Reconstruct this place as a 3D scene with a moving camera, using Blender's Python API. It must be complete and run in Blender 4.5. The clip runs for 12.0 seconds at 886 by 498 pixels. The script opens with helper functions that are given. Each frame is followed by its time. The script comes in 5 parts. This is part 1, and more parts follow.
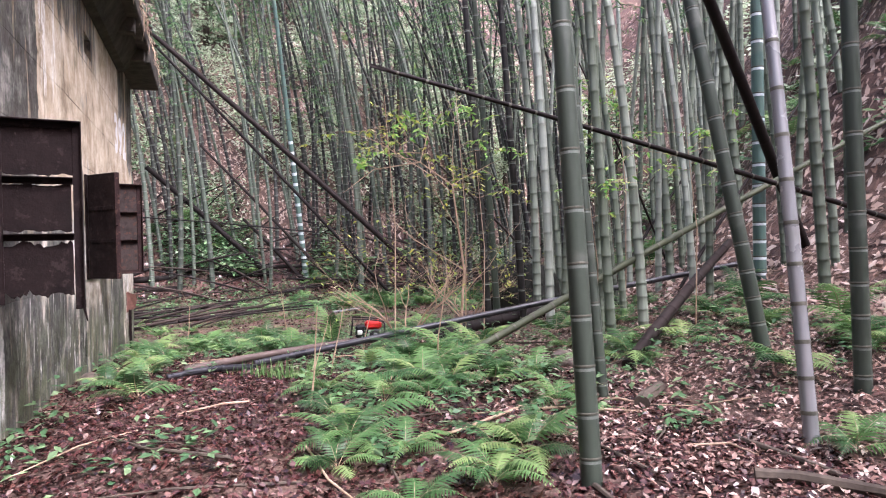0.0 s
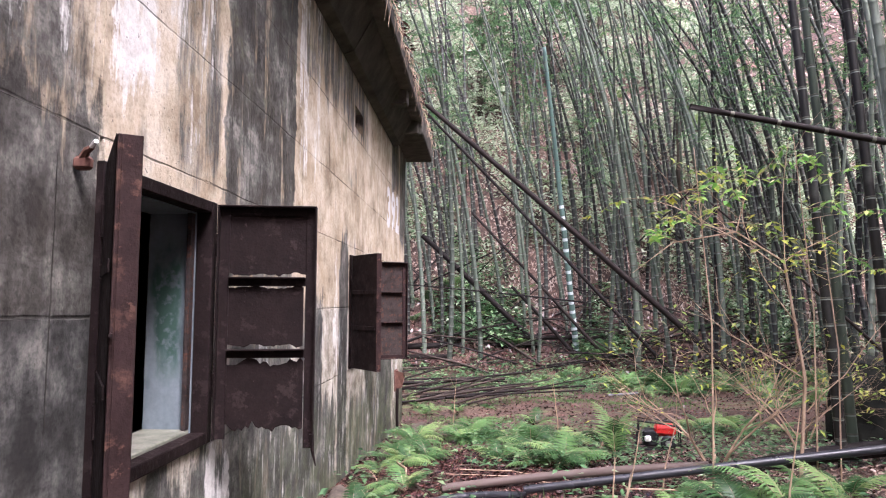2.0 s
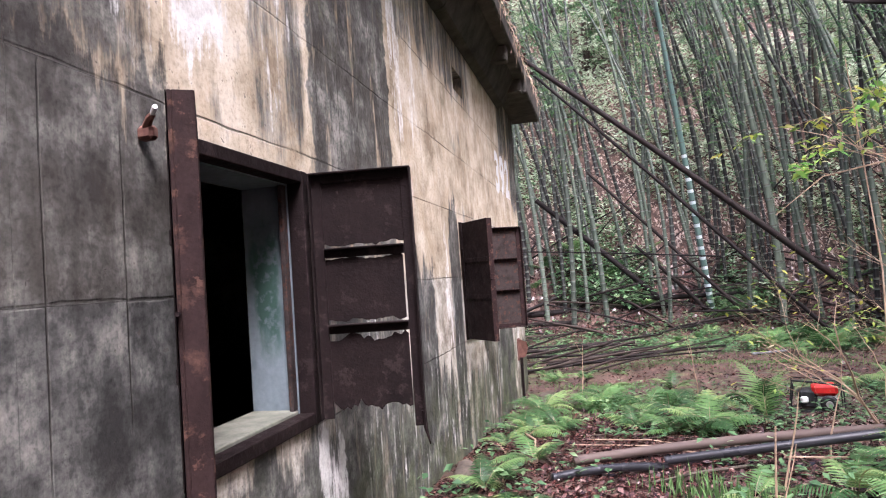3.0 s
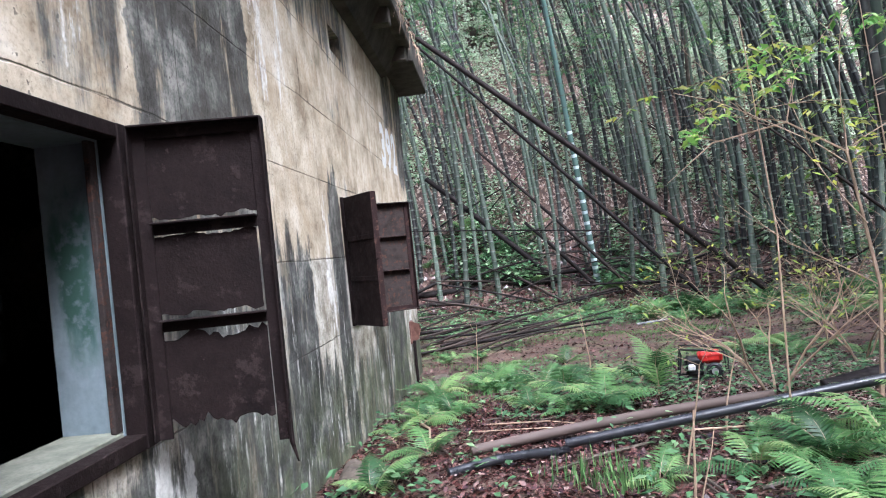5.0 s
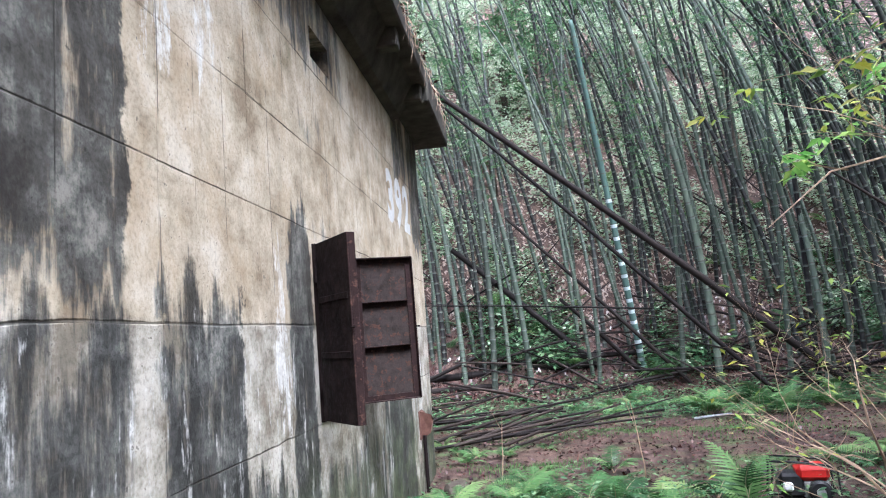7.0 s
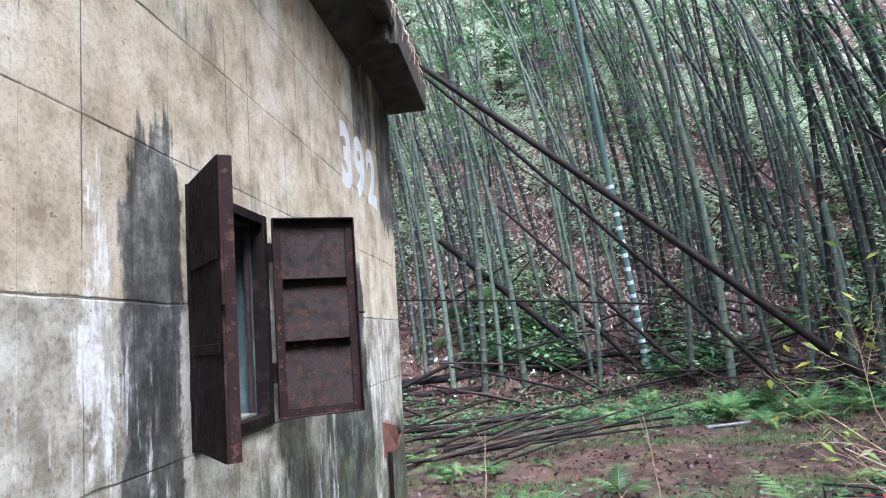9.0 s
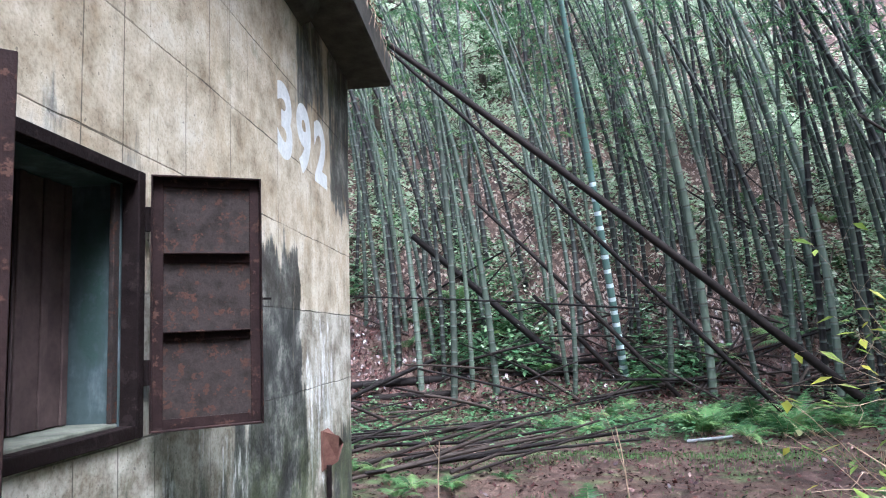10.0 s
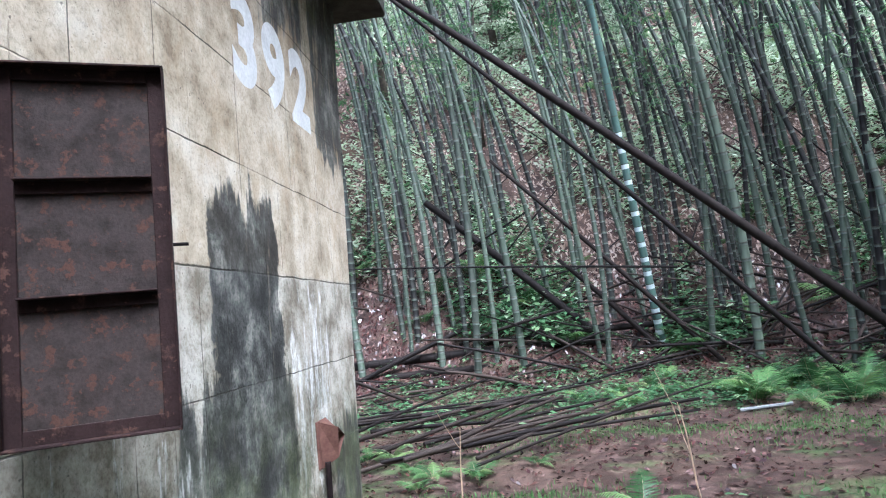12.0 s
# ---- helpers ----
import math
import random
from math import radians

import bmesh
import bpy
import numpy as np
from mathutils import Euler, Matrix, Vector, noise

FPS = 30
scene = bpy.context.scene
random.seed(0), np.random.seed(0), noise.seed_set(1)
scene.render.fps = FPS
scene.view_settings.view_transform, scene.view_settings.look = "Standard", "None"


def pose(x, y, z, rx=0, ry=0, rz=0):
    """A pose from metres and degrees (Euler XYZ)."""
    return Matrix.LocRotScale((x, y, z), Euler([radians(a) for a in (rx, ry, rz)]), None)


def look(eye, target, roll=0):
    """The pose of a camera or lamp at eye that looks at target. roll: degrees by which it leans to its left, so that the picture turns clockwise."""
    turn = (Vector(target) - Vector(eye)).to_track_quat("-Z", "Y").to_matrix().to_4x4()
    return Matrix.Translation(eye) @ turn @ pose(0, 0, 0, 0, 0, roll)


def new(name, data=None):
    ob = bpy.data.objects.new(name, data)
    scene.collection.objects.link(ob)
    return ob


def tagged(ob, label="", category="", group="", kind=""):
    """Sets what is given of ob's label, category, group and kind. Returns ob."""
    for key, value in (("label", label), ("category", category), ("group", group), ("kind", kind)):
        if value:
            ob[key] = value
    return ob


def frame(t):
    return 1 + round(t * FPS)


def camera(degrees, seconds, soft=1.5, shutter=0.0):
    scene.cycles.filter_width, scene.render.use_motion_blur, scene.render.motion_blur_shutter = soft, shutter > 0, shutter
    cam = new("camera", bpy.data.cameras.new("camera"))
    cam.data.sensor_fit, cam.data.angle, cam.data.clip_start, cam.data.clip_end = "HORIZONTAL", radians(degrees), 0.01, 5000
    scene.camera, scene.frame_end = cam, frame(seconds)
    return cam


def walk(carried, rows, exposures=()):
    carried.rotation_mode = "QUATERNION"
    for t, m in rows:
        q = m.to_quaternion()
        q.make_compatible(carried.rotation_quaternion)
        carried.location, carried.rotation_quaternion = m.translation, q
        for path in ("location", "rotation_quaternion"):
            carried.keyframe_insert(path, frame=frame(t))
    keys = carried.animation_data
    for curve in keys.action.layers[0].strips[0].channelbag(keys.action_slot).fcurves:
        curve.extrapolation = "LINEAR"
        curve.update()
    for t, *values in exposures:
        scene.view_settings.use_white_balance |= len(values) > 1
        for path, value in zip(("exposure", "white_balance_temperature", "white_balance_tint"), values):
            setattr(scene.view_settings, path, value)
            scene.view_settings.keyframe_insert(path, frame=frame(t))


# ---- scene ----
cam = camera(68.7, 12.0, 1.1)
PATH = [
    (0, (1.241, 0.429, 1.672), (1.928, 2.307, 1.647), -1.1),
    (0.5, (1.316, 0.98, 1.69), (1.658, 2.95, 1.692), -2.2),
    (1, (1.365, 1.292, 1.846), (1.266, 3.289, 1.826), -2.4),
    (1.5, (1.378, 1.611, 1.891), (1.289, 3.609, 1.872), -1.3),
    (2, (1.315, 1.886, 1.991), (1.209, 3.877, 2.156), 0.1),
    (2.5, (1.289, 2.053, 1.94), (0.964, 4.023, 2.058), -2.9),
    (2.7, (1.301, 2.139, 1.944), (0.854, 4.086, 2.049), -3.4),
    (4.3, (1.417, 2.347, 1.919), (0.94, 4.289, 1.94), -5.1),
    (4.5, (1.378, 2.476, 1.909), (1.043, 4.447, 1.913), -5.4),
    (5, (1.298, 2.751, 1.912), (1.152, 4.746, 1.917), -5.8),
    (5.5, (1.269, 3.154, 1.88), (0.932, 5.123, 1.98), -5.3),
    (6, (1.258, 3.408, 1.806), (0.953, 5.373, 2.015), -3.9),
    (6.5, (1.265, 3.946, 1.833), (1.034, 5.92, 2.051), -5.7),
    (6.7, (1.315, 4.12, 1.828), (1.099, 6.091, 2.091), -4.9),
    (8.3, (1.368, 5.284, 1.765), (1.116, 7.255, 1.992), -5.1),
    (8.5, (1.375, 5.441, 1.773), (1.005, 7.392, 2.006), -4.2),
    (9, (1.418, 5.804, 1.73), (1.204, 7.776, 1.991), -4.5),
    (9.5, (1.523, 6.215, 1.686), (1.401, 8.195, 1.944), -4.4),
    (10, (1.583, 6.609, 1.688), (1.419, 8.585, 1.951), -2.9),
    (10.5, (1.575, 6.92, 1.653), (1.531, 8.91, 1.854), -3.3),
    (11, (1.637, 7.238, 1.637), (1.39, 9.215, 1.805), -1.5),
    (11.5, (1.624, 7.482, 1.625), (1.474, 9.469, 1.799), -3.7),
    (12, (1.54, 7.662, 1.605), (1.311, 9.639, 1.8), -5.6),
]
EXPOSURES = [(0, 2.15, 5750, 25), (2.7, 2.12, 5750, 24), (4.3, 2.1, 5250, 12), (6.5, 2.04, 5180, 11), (12, 2.0, 5000, 8)]
walk(cam, [(t, look(eye, target, roll)) for t, eye, target, roll in PATH], EXPOSURES)

# ---- light ----
world = bpy.data.worlds.new("overcast_sky")
scene.world = world
world.use_nodes = True
wnt = world.node_tree
sky = wnt.nodes.new("ShaderNodeTexSky")
sky.sky_type = 'NISHITA'
sky.sun_disc = False
sky.sun_elevation, sky.sun_rotation = radians(57), radians(151)
sky.dust_density, sky.air_density, sky.ozone_density = 8.0, 0.45, 0.6
wnt.links.new(sky.outputs[0], wnt.nodes["Background"].inputs[0])
wnt.nodes["Background"].inputs[1].default_value = 0.15
sun = new("sun", bpy.data.lights.new("sun", 'SUN'))
sun.data.energy, sun.data.angle, sun.data.color = 1.5, radians(20), (1.0, 0.98, 0.94)
sun.matrix_world = look((0, 0, 0), (-0.27, 0.48, -0.84))


# ---- mesh building ----
class Mesh:
    """Collects vertices and faces for one mesh."""

    def __init__(self):
        self.v, self.f, self.m = [], [], []

    def face(self, pts, mat=0):
        n = len(self.v)
        self.v.extend(tuple(p) for p in pts)
        self.f.append(tuple(range(n, n + len(pts))))
        self.m.append(mat)

    def box(self, a, b, mat=0, bev=0.0):
        (x0, y0, z0), (x1, y1, z1) = a, b
        bm = bmesh.new()
        bmesh.ops.create_cube(bm, size=1.0)
        for v in bm.verts:
            v.co = Vector(((x0 + x1) / 2 + v.co.x * (x1 - x0), (y0 + y1) / 2 + v.co.y * (y1 - y0), (z0 + z1) / 2 + v.co.z * (z1 - z0)))
        if bev:
            bmesh.ops.bevel(bm, geom=list(bm.edges), offset=bev, segments=1, affect='EDGES')
        n = len(self.v)
        bm.verts.index_update()
        self.v.extend(tuple(v.co) for v in bm.verts)
        for f in bm.faces:
            self.f.append(tuple(n + v.index for v in f.verts))
            self.m.append(mat)
        bm.free()

    def tube(self, pts, radii, sides=6, mat=0, caps=True, mats=None):
        pts = [Vector(p) for p in pts]
        n0 = len(self.v)
        side = Vector((1, 0, 0))
        for i, p in enumerate(pts):
            t = (pts[min(i + 1, len(pts) - 1)] - pts[max(i - 1, 0)])
            t = t.normalized() if t.length > 1e-9 else Vector((0, 0, 1))
            side = side - t * side.dot(t)
            if side.length < 1e-3:
                side = t.orthogonal()
            side.normalize()
            up = t.cross(side)
            r = radii[i] if hasattr(radii, "__len__") else radii
            for k in range(sides):
                a = 2 * math.pi * k / sides
                self.v.append(tuple(p + side * (r * math.cos(a)) + up * (r * math.sin(a))))
        for i in range(len(pts) - 1):
            for k in range(sides):
                a, b = n0 + i * sides + k, n0 + i * sides + (k + 1) % sides
                self.f.append((a, b, b + sides, a + sides))
                self.m.append(mats[i] if mats else mat)
        if caps:
            self.f.append(tuple(n0 + k for k in reversed(range(sides))))
            self.f.append(tuple(n0 + (len(pts) - 1) * sides + k for k in range(sides)))
            self.m += [mat, mat]

    def leaf(self, base, way, across, length, width, mat=0, droop=0.25):
        """A leaf folded along its middle rib, with a pointed tip."""
        base, way, across = Vector(base), Vector(way), Vector(across)
        nrm = way.cross(across)
        mid = base + way * (length * 0.45) + nrm * (length * 0.05)
        tip = base + way * length - Vector((0, 0, droop * length))
        n = len(self.v)
        self.v += [tuple(base), tuple(mid + across * width / 2), tuple(tip), tuple(mid - across * width / 2)]
        self.f.append((n, n + 1, n + 2, n + 3))
        self.m.append(mat)

    def data(self, name, mats, smooth=False):
        me = bpy.data.meshes.new(name)
        me.from_pydata(self.v, [], self.f)
        for m in mats:
            me.materials.append(m)
        me.polygons.foreach_set("material_index", self.m)
        if smooth:
            me.polygons.foreach_set("use_smooth", [True] * len(self.f))
        me.update()
        return me


def thing(name, mesh, label, category, group="", kind="", m=None):
    ob = tagged(new(name, mesh), label, category, group, kind)
    if m is not None:
        ob.matrix_world = m
    return ob


def part(name, mesh, parent, label="", m=None):
    ob = new(name, mesh)
    ob.parent = parent
    if m is not None:
        ob.matrix_basis = m
    if label:
        tagged(ob, label)
    return ob


def quads(name, v, mat):
    """One mesh of loose four-cornered leaves, v of shape (n, 4, 3)."""
    n = len(v)
    me = bpy.data.meshes.new(name)
    me.vertices.add(4 * n)
    me.vertices.foreach_set("co", v.reshape(-1).astype(np.float32))
    me.loops.add(4 * n)
    me.loops.foreach_set("vertex_index", np.arange(4 * n, dtype=np.int32))
    me.polygons.add(n)
    me.polygons.foreach_set("loop_start", np.arange(0, 4 * n, 4, dtype=np.int32))
    me.materials.append(mat)
    me.update(calc_edges=True)
    me.validate()
    return me


# ---- materials ----
class Nodes:
    def __init__(self, name):
        self.mat = bpy.data.materials.new(name)
        self.mat.use_nodes = True
        self.t = self.mat.node_tree
        self.bsdf = self.t.nodes["Principled BSDF"]

    def add(self, kind, **sets):
        n = self.t.nodes.new("ShaderNode" + kind)
        for k, v in sets.items():
            if k in n.inputs:
                n.inputs[k].default_value = v
        return n

    def link(self, a, b):
        self.t.links.new(a, b)

    def pos(self, scale=(1, 1, 1), shift=(0, 0, 0), objectspace=False):
        if objectspace:
            src = self.t.nodes.new("ShaderNodeTexCoord").outputs["Object"]
        else:
            src = self.t.nodes.new("ShaderNodeNewGeometry").outputs["Position"]
        mp = self.t.nodes.new("ShaderNodeMapping")
        mp.inputs["Scale"].default_value = scale
        mp.inputs["Location"].default_value = shift
        self.link(src, mp.inputs[0])
        return mp.outputs[0]

    def noise(self, vec, scale, detail=4.0, rough=0.55, distort=0.0):
        n = self.t.nodes.new("ShaderNodeTexNoise")
        n.inputs["Scale"].default_value = scale
        n.inputs["Detail"].default_value = detail
        n.inputs["Roughness"].default_value = rough
        n.inputs["Distortion"].default_value = distort
        self.link(vec, n.inputs["Vector"])
        return n.outputs[0]

    def ramp(self, fac, stops):
        r = self.t.nodes.new("ShaderNodeValToRGB")
        el = r.color_ramp.elements
        while len(el) < len(stops):
            el.new(0.5)
        for e, (p, c) in zip(el, stops):
            e.position = p
            e.color = (c, c, c, 1) if isinstance(c, (int, float)) else (*c, 1)
        self.link(fac, r.inputs[0])
        return r.outputs[0]

    def math(self, op, a, b=None, c=None):
        n = self.t.nodes.new("ShaderNodeMath")
        n.operation = op
        for i, x in enumerate((a, b, c)):
            if x is None:
                continue
            if isinstance(x, (int, float)):
                n.inputs[i].default_value = x
            else:
                self.link(x, n.inputs[i])
        return n.outputs[0]

    def step(self, x, lo, hi):
        n = self.t.nodes.new("ShaderNodeMapRange")
        n.interpolation_type = 'SMOOTHSTEP'
        self.link(x, n.inputs[0])
        n.inputs[1].default_value, n.inputs[2].default_value = lo, hi
        return n.outputs[0]

    def mix(self, fac, a, b, mode='MIX'):
        n = self.t.nodes.new("ShaderNodeMix")
        n.data_type, n.blend_type = 'RGBA', mode
        for sock, x in ((n.inputs[0], fac), (n.inputs[6], a), (n.inputs[7], b)):
            if isinstance(x, (int, float)):
                sock.default_value = x
            elif isinstance(x, tuple):
                sock.default_value = (*x, 1)
            else:
                self.link(x, sock)
        return n.outputs[2]

    def finish(self, color, rough=0.7, bump=None, strength=0.3, dist=0.01, metal=0.0, gloss=0.15):
        self.bsdf.inputs["Specular IOR Level"].default_value = gloss
        for sock, x in (("Base Color", color), ("Roughness", rough), ("Metallic", metal)):
            if isinstance(x, (int, float)):
                self.bsdf.inputs[sock].default_value = x
            elif isinstance(x, tuple):
                self.bsdf.inputs[sock].default_value = (*x, 1)
            else:
                self.link(x, self.bsdf.inputs[sock])
        if bump is not None:
            b = self.t.nodes.new("ShaderNodeBump")
            b.inputs["Strength"].default_value, b.inputs["Distance"].default_value = strength, dist
            self.link(bump, b.inputs["Height"])
            self.link(b.outputs[0], self.bsdf.inputs["Normal"])
        return self.mat


def concrete_wall_material():
    """Board-marked old concrete: beige, with runs of black and white water stains."""
    n = Nodes("stained_concrete")
    p = n.pos()
    sep = n.t.nodes.new("ShaderNodeSeparateXYZ")
    n.link(p, sep.inputs[0])
    y, z = sep.outputs[1], sep.outputs[2]

    def centred(v, k):
        return n.math('MULTIPLY', n.math('SUBTRACT', v, 0.5), k)

    runs = n.noise(n.pos((1, 4.2, 0.62)), 1.5, 8, 0.68)
    thin = n.noise(n.pos((1, 6.5, 1.1), (0, 3, 1)), 1.6, 8, 0.70)
    mott = n.noise(p, 3.0, 10, 0.72)
    speck = n.noise(p, 13, 8, 0.74)
    fine = n.noise(p, 48, 6, 0.68)
    cloud = n.noise(p, 1.5, 9, 0.64)
    drip = n.noise(n.pos((1, 4.0, 0.35), (7, 1, 4)), 1.6, 6, 0.65)
    yy = n.math('ADD', y, n.math('ADD', centred(mott, 0.22), centred(cloud, 0.18)))
    zz = n.math('ADD', z, n.math('ADD', centred(drip, 1.0), centred(mott, 0.5)))
    # bare concrete: ochre and grey clouds, paler and greyer below the pour joint
    tone = n.math('ADD', n.math('MULTIPLY', mott, 0.4), n.math('MULTIPLY', cloud, 0.6))
    base = n.ramp(tone, [(0.38, (0.29, 0.23, 0.155)), (0.45, (0.44, 0.365, 0.26)), (0.53, (0.57, 0.49, 0.365)), (0.61, (0.69, 0.625, 0.51))])
    base = n.mix(n.math('MULTIPLY', n.step(n.noise(n.pos((1, 1.3, 0.9), (2, 9, 4)), 2.1, 8, 0.7), 0.50, 0.64), 0.38), base, (0.44, 0.32, 0.19))
    base = n.mix(n.math('MULTIPLY', n.step(z, 1.97, 1.92), 0.55), base, n.ramp(mott, [(0.42, (0.15, 0.15, 0.13)), (0.59, (0.54, 0.53, 0.48))]))
    base = n.mix(n.math('MULTIPLY', n.step(speck, 0.54, 0.68), 0.26), base, (0.20, 0.175, 0.135))

    def area(y0, y1, z0, z1, sy=0.12, sz=0.25):
        a = n.math('MULTIPLY', n.step(yy, y0 - sy, y0 + sy), n.step(yy, y1 + sy, y1 - sy))
        b = n.math('MULTIPLY', n.step(zz, z0 - sz, z0 + sz), n.step(zz, z1 + sz, z1 - sz))
        return n.math('MULTIPLY', a, b)

    # dark water stains, each where it runs down the wall
    field = None
    for y0, y1, z0, z1, amount, sy in (
            (-3.0, 2.9, -1, 6.0, 0.62, 0.3), (2.7, 4.10, -1, 2.70, 0.84, 0.14), (3.4, 4.10, -1, 2.50, 1.25, 0.10), (1.5, 4.10, -1, 1.5, 0.95, 0.2), (2.2, 4.0, 2.5, 4.2, 0.68, 0.2), (4.5, 5.2, 2.5, 4.8, 0.56, 0.2),
            (5.15, 6.44, 2.0, 4.9, 0.80, 0.05), (4.2, 5.3, 2.46, 2.72, 0.60, 0.2),
            (4.1, 5.6, -1, 1.35, 0.82, 0.2), (5.2, 6.5, -1, 2.05, 0.72, 0.15), (6.62, 7.36, -1, 2.14, 0.82, 0.06), (5.5, 8.0, -1, 1.25, 0.72, 0.2),
            (7.98, 8.42, -1, 2.62, 0.95, 0.07), (8.4, 10.4, -1, 1.12, 0.60, 0.2),
            (10.72, 11.66, -1, 2.42, 0.98, 0.06), (10.3, 11.8, -1, 1.35, 0.80, 0.12), (11.6, 12.6, 3.6, 5.0, 0.70, 0.2), (12.7, 13.8, 2.9, 5.0, 0.80, 0.12),
            (6.6, 9.6, 3.72, 5.0, 0.62, 0.3), (8.40, 9.45, 2.44, 2.64, 0.72, 0.1), (8.3, 8.9, 3.12, 3.5, 0.55, 0.15), (12.5, 13.6, -1, 0.9, 0.72, 0.1)):
        a = n.math('MULTIPLY', area(y0, y1, z0, z1, sy), amount)
        field = a if field is None else n.math('MAXIMUM', field, a)
    edge = n.math('ADD', n.math('ADD', centred(runs, 1.9), centred(thin, 0.5)), n.math('ADD', centred(mott, 0.9), centred(speck, 0.3)))
    dark = n.step(n.math('ADD', field, n.math('MULTIPLY', edge, n.math('MULTIPLY_ADD', field, 0.7, 0.35))), 0.40, 0.72)
    grime = n.math('ADD', n.math('MULTIPLY', mott, 0.72), n.math('MULTIPLY', thin, 0.28))
    darkcol = n.ramp(grime, [(0.44, (0.018, 0.020, 0.022)), (0.505, (0.045, 0.049, 0.049)), (0.55, (0.105, 0.108, 0.10)), (0.61, (0.25, 0.24, 0.21))])
    col = n.mix(n.math('MULTIPLY', n.step(runs, 0.54, 0.68), 0.12), base, (0.20, 0.185, 0.15))
    col = n.mix(n.math('MULTIPLY', dark, 0.9), col, darkcol)
    # white lime runs
    pale = None
    for y0, y1, z0, z1, amount in ((7.76, 7.95, 1.2, 2.42, 0.74), (4.05, 4.45, 2.72, 4.5, 0.85), (6.5, 6.78, 2.9, 5, 0.75), (6.95, 7.2, 3.0, 5, 0.62),
                                   (5.0, 5.35, 0.3, 1.35, 0.80), (5.6, 8.4, 0.2, 1.95, 0.47), (3.0, 5.0, 2.66, 4.6, 0.52), (11.75, 12.6, 0.5, 1.7, 0.66), (9.4, 10.6, 0.3, 1.3, 0.58), (11.9, 12.5, 1.2, 2.0, 0.6)):
        a = n.math('MULTIPLY', area(y0, y1, z0, z1, 0.05, 0.3), amount)
        pale = a if pale is None else n.math('MAXIMUM', pale, a)
    lime = n.step(n.math('ADD', pale, n.math('ADD', centred(thin, 2.0), centred(speck, 0.5))), 0.56, 0.84)
    col = n.mix(n.math('MULTIPLY', lime, 0.9), col, n.ramp(speck, [(0.35, (0.62, 0.60, 0.55)), (0.65, (0.86, 0.85, 0.81))]))
    # algae towards the wet foot, in patches
    alg = n.math('MULTIPLY', n.step(zz, 1.45, 0.5), n.step(n.noise(p, 2.2, 8, 0.7), 0.40, 0.56))
    col = n.mix(n.math('MULTIPLY', alg, 0.75), col, n.ramp(grime, [(0.38, (0.04, 0.045, 0.03)), (0.62, (0.13, 0.15, 0.065))]))
    # moss caught under the eave
    mossy = n.math('MULTIPLY', n.step(zz, 3.0, 3.6), n.step(n.noise(n.pos((1, 1, 1), (4, 2, 7)), 2.8, 8, 0.7), 0.54, 0.68))
    col = n.mix(n.math('MULTIPLY', mossy, 0.5), col, (0.16, 0.155, 0.075))
    # ragged pour joints and hairlines left by the form boards
    wob = n.math('MULTIPLY_ADD', centred(speck, 1.0), 0.010, centred(cloud, 0.05))
    gate = n.step(n.noise(n.pos((1, 1, 0.4), (1, 6, 3)), 1.5, 4), 0.40, 0.56)
    line = None
    for zj, wide in ((1.31, 0.006), (1.94, 0.008), (2.57, 0.006), (3.16, 0.007), (3.78, 0.007)):
        d = n.math('ABSOLUTE', n.math('SUBTRACT', n.math('ADD', z, wob), zj))
        a = n.step(d, wide, wide * 0.3)
        line = a if line is None else n.math('MAXIMUM', line, a)
    line = n.math('MULTIPLY', line, n.math('MULTIPLY_ADD', gate, 0.7, 0.3))
    board = n.math('FRACT', n.math('DIVIDE', n.math('ADD', y, n.math('MULTIPLY', wob, 0.5)), 0.283))
    upright = n.math('MULTIPLY', n.step(n.math('ABSOLUTE', n.math('SUBTRACT', board, 0.5)), 0.016, 0.005), n.step(n.noise(n.pos((1, 3.5, 0.9), (5, 0, 2)), 1.2, 4), 0.47, 0.56))
    cut = n.math('MAXIMUM', line, upright)
    col = n.mix(n.math('MULTIPLY', cut, 0.75), col, (0.05, 0.044, 0.036))
    # pits and grain
    pits = n.math('MAXIMUM', n.step(n.noise(p, 24, 4, 0.6), 0.66, 0.70), n.step(n.noise(p, 60, 3, 0.5), 0.70, 0.74))
    col = n.mix(n.math('MULTIPLY', pits, 0.65), col, (0.08, 0.07, 0.058))
    col = n.mix(0.38, col, n.ramp(fine, [(0.28, 0.3), (0.5, 0.95), (0.8, 1.0)]), 'MULTIPLY')
    relief = n.math('MULTIPLY_ADD', n.math('MAXIMUM', pits, cut), -1.0, n.math('MULTIPLY_ADD', fine, 0.5, n.math('MULTIPLY', speck, 0.6)))
    return n.finish(col, n.ramp(dark, [(0.0, 0.88), (1.0, 0.62)]), relief, 0.6, 0.012)


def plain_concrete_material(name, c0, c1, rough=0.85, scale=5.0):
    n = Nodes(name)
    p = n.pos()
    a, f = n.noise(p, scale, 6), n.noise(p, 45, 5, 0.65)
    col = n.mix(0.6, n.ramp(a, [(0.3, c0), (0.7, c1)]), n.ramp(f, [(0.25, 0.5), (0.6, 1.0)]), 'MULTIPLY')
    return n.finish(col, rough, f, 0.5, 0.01)


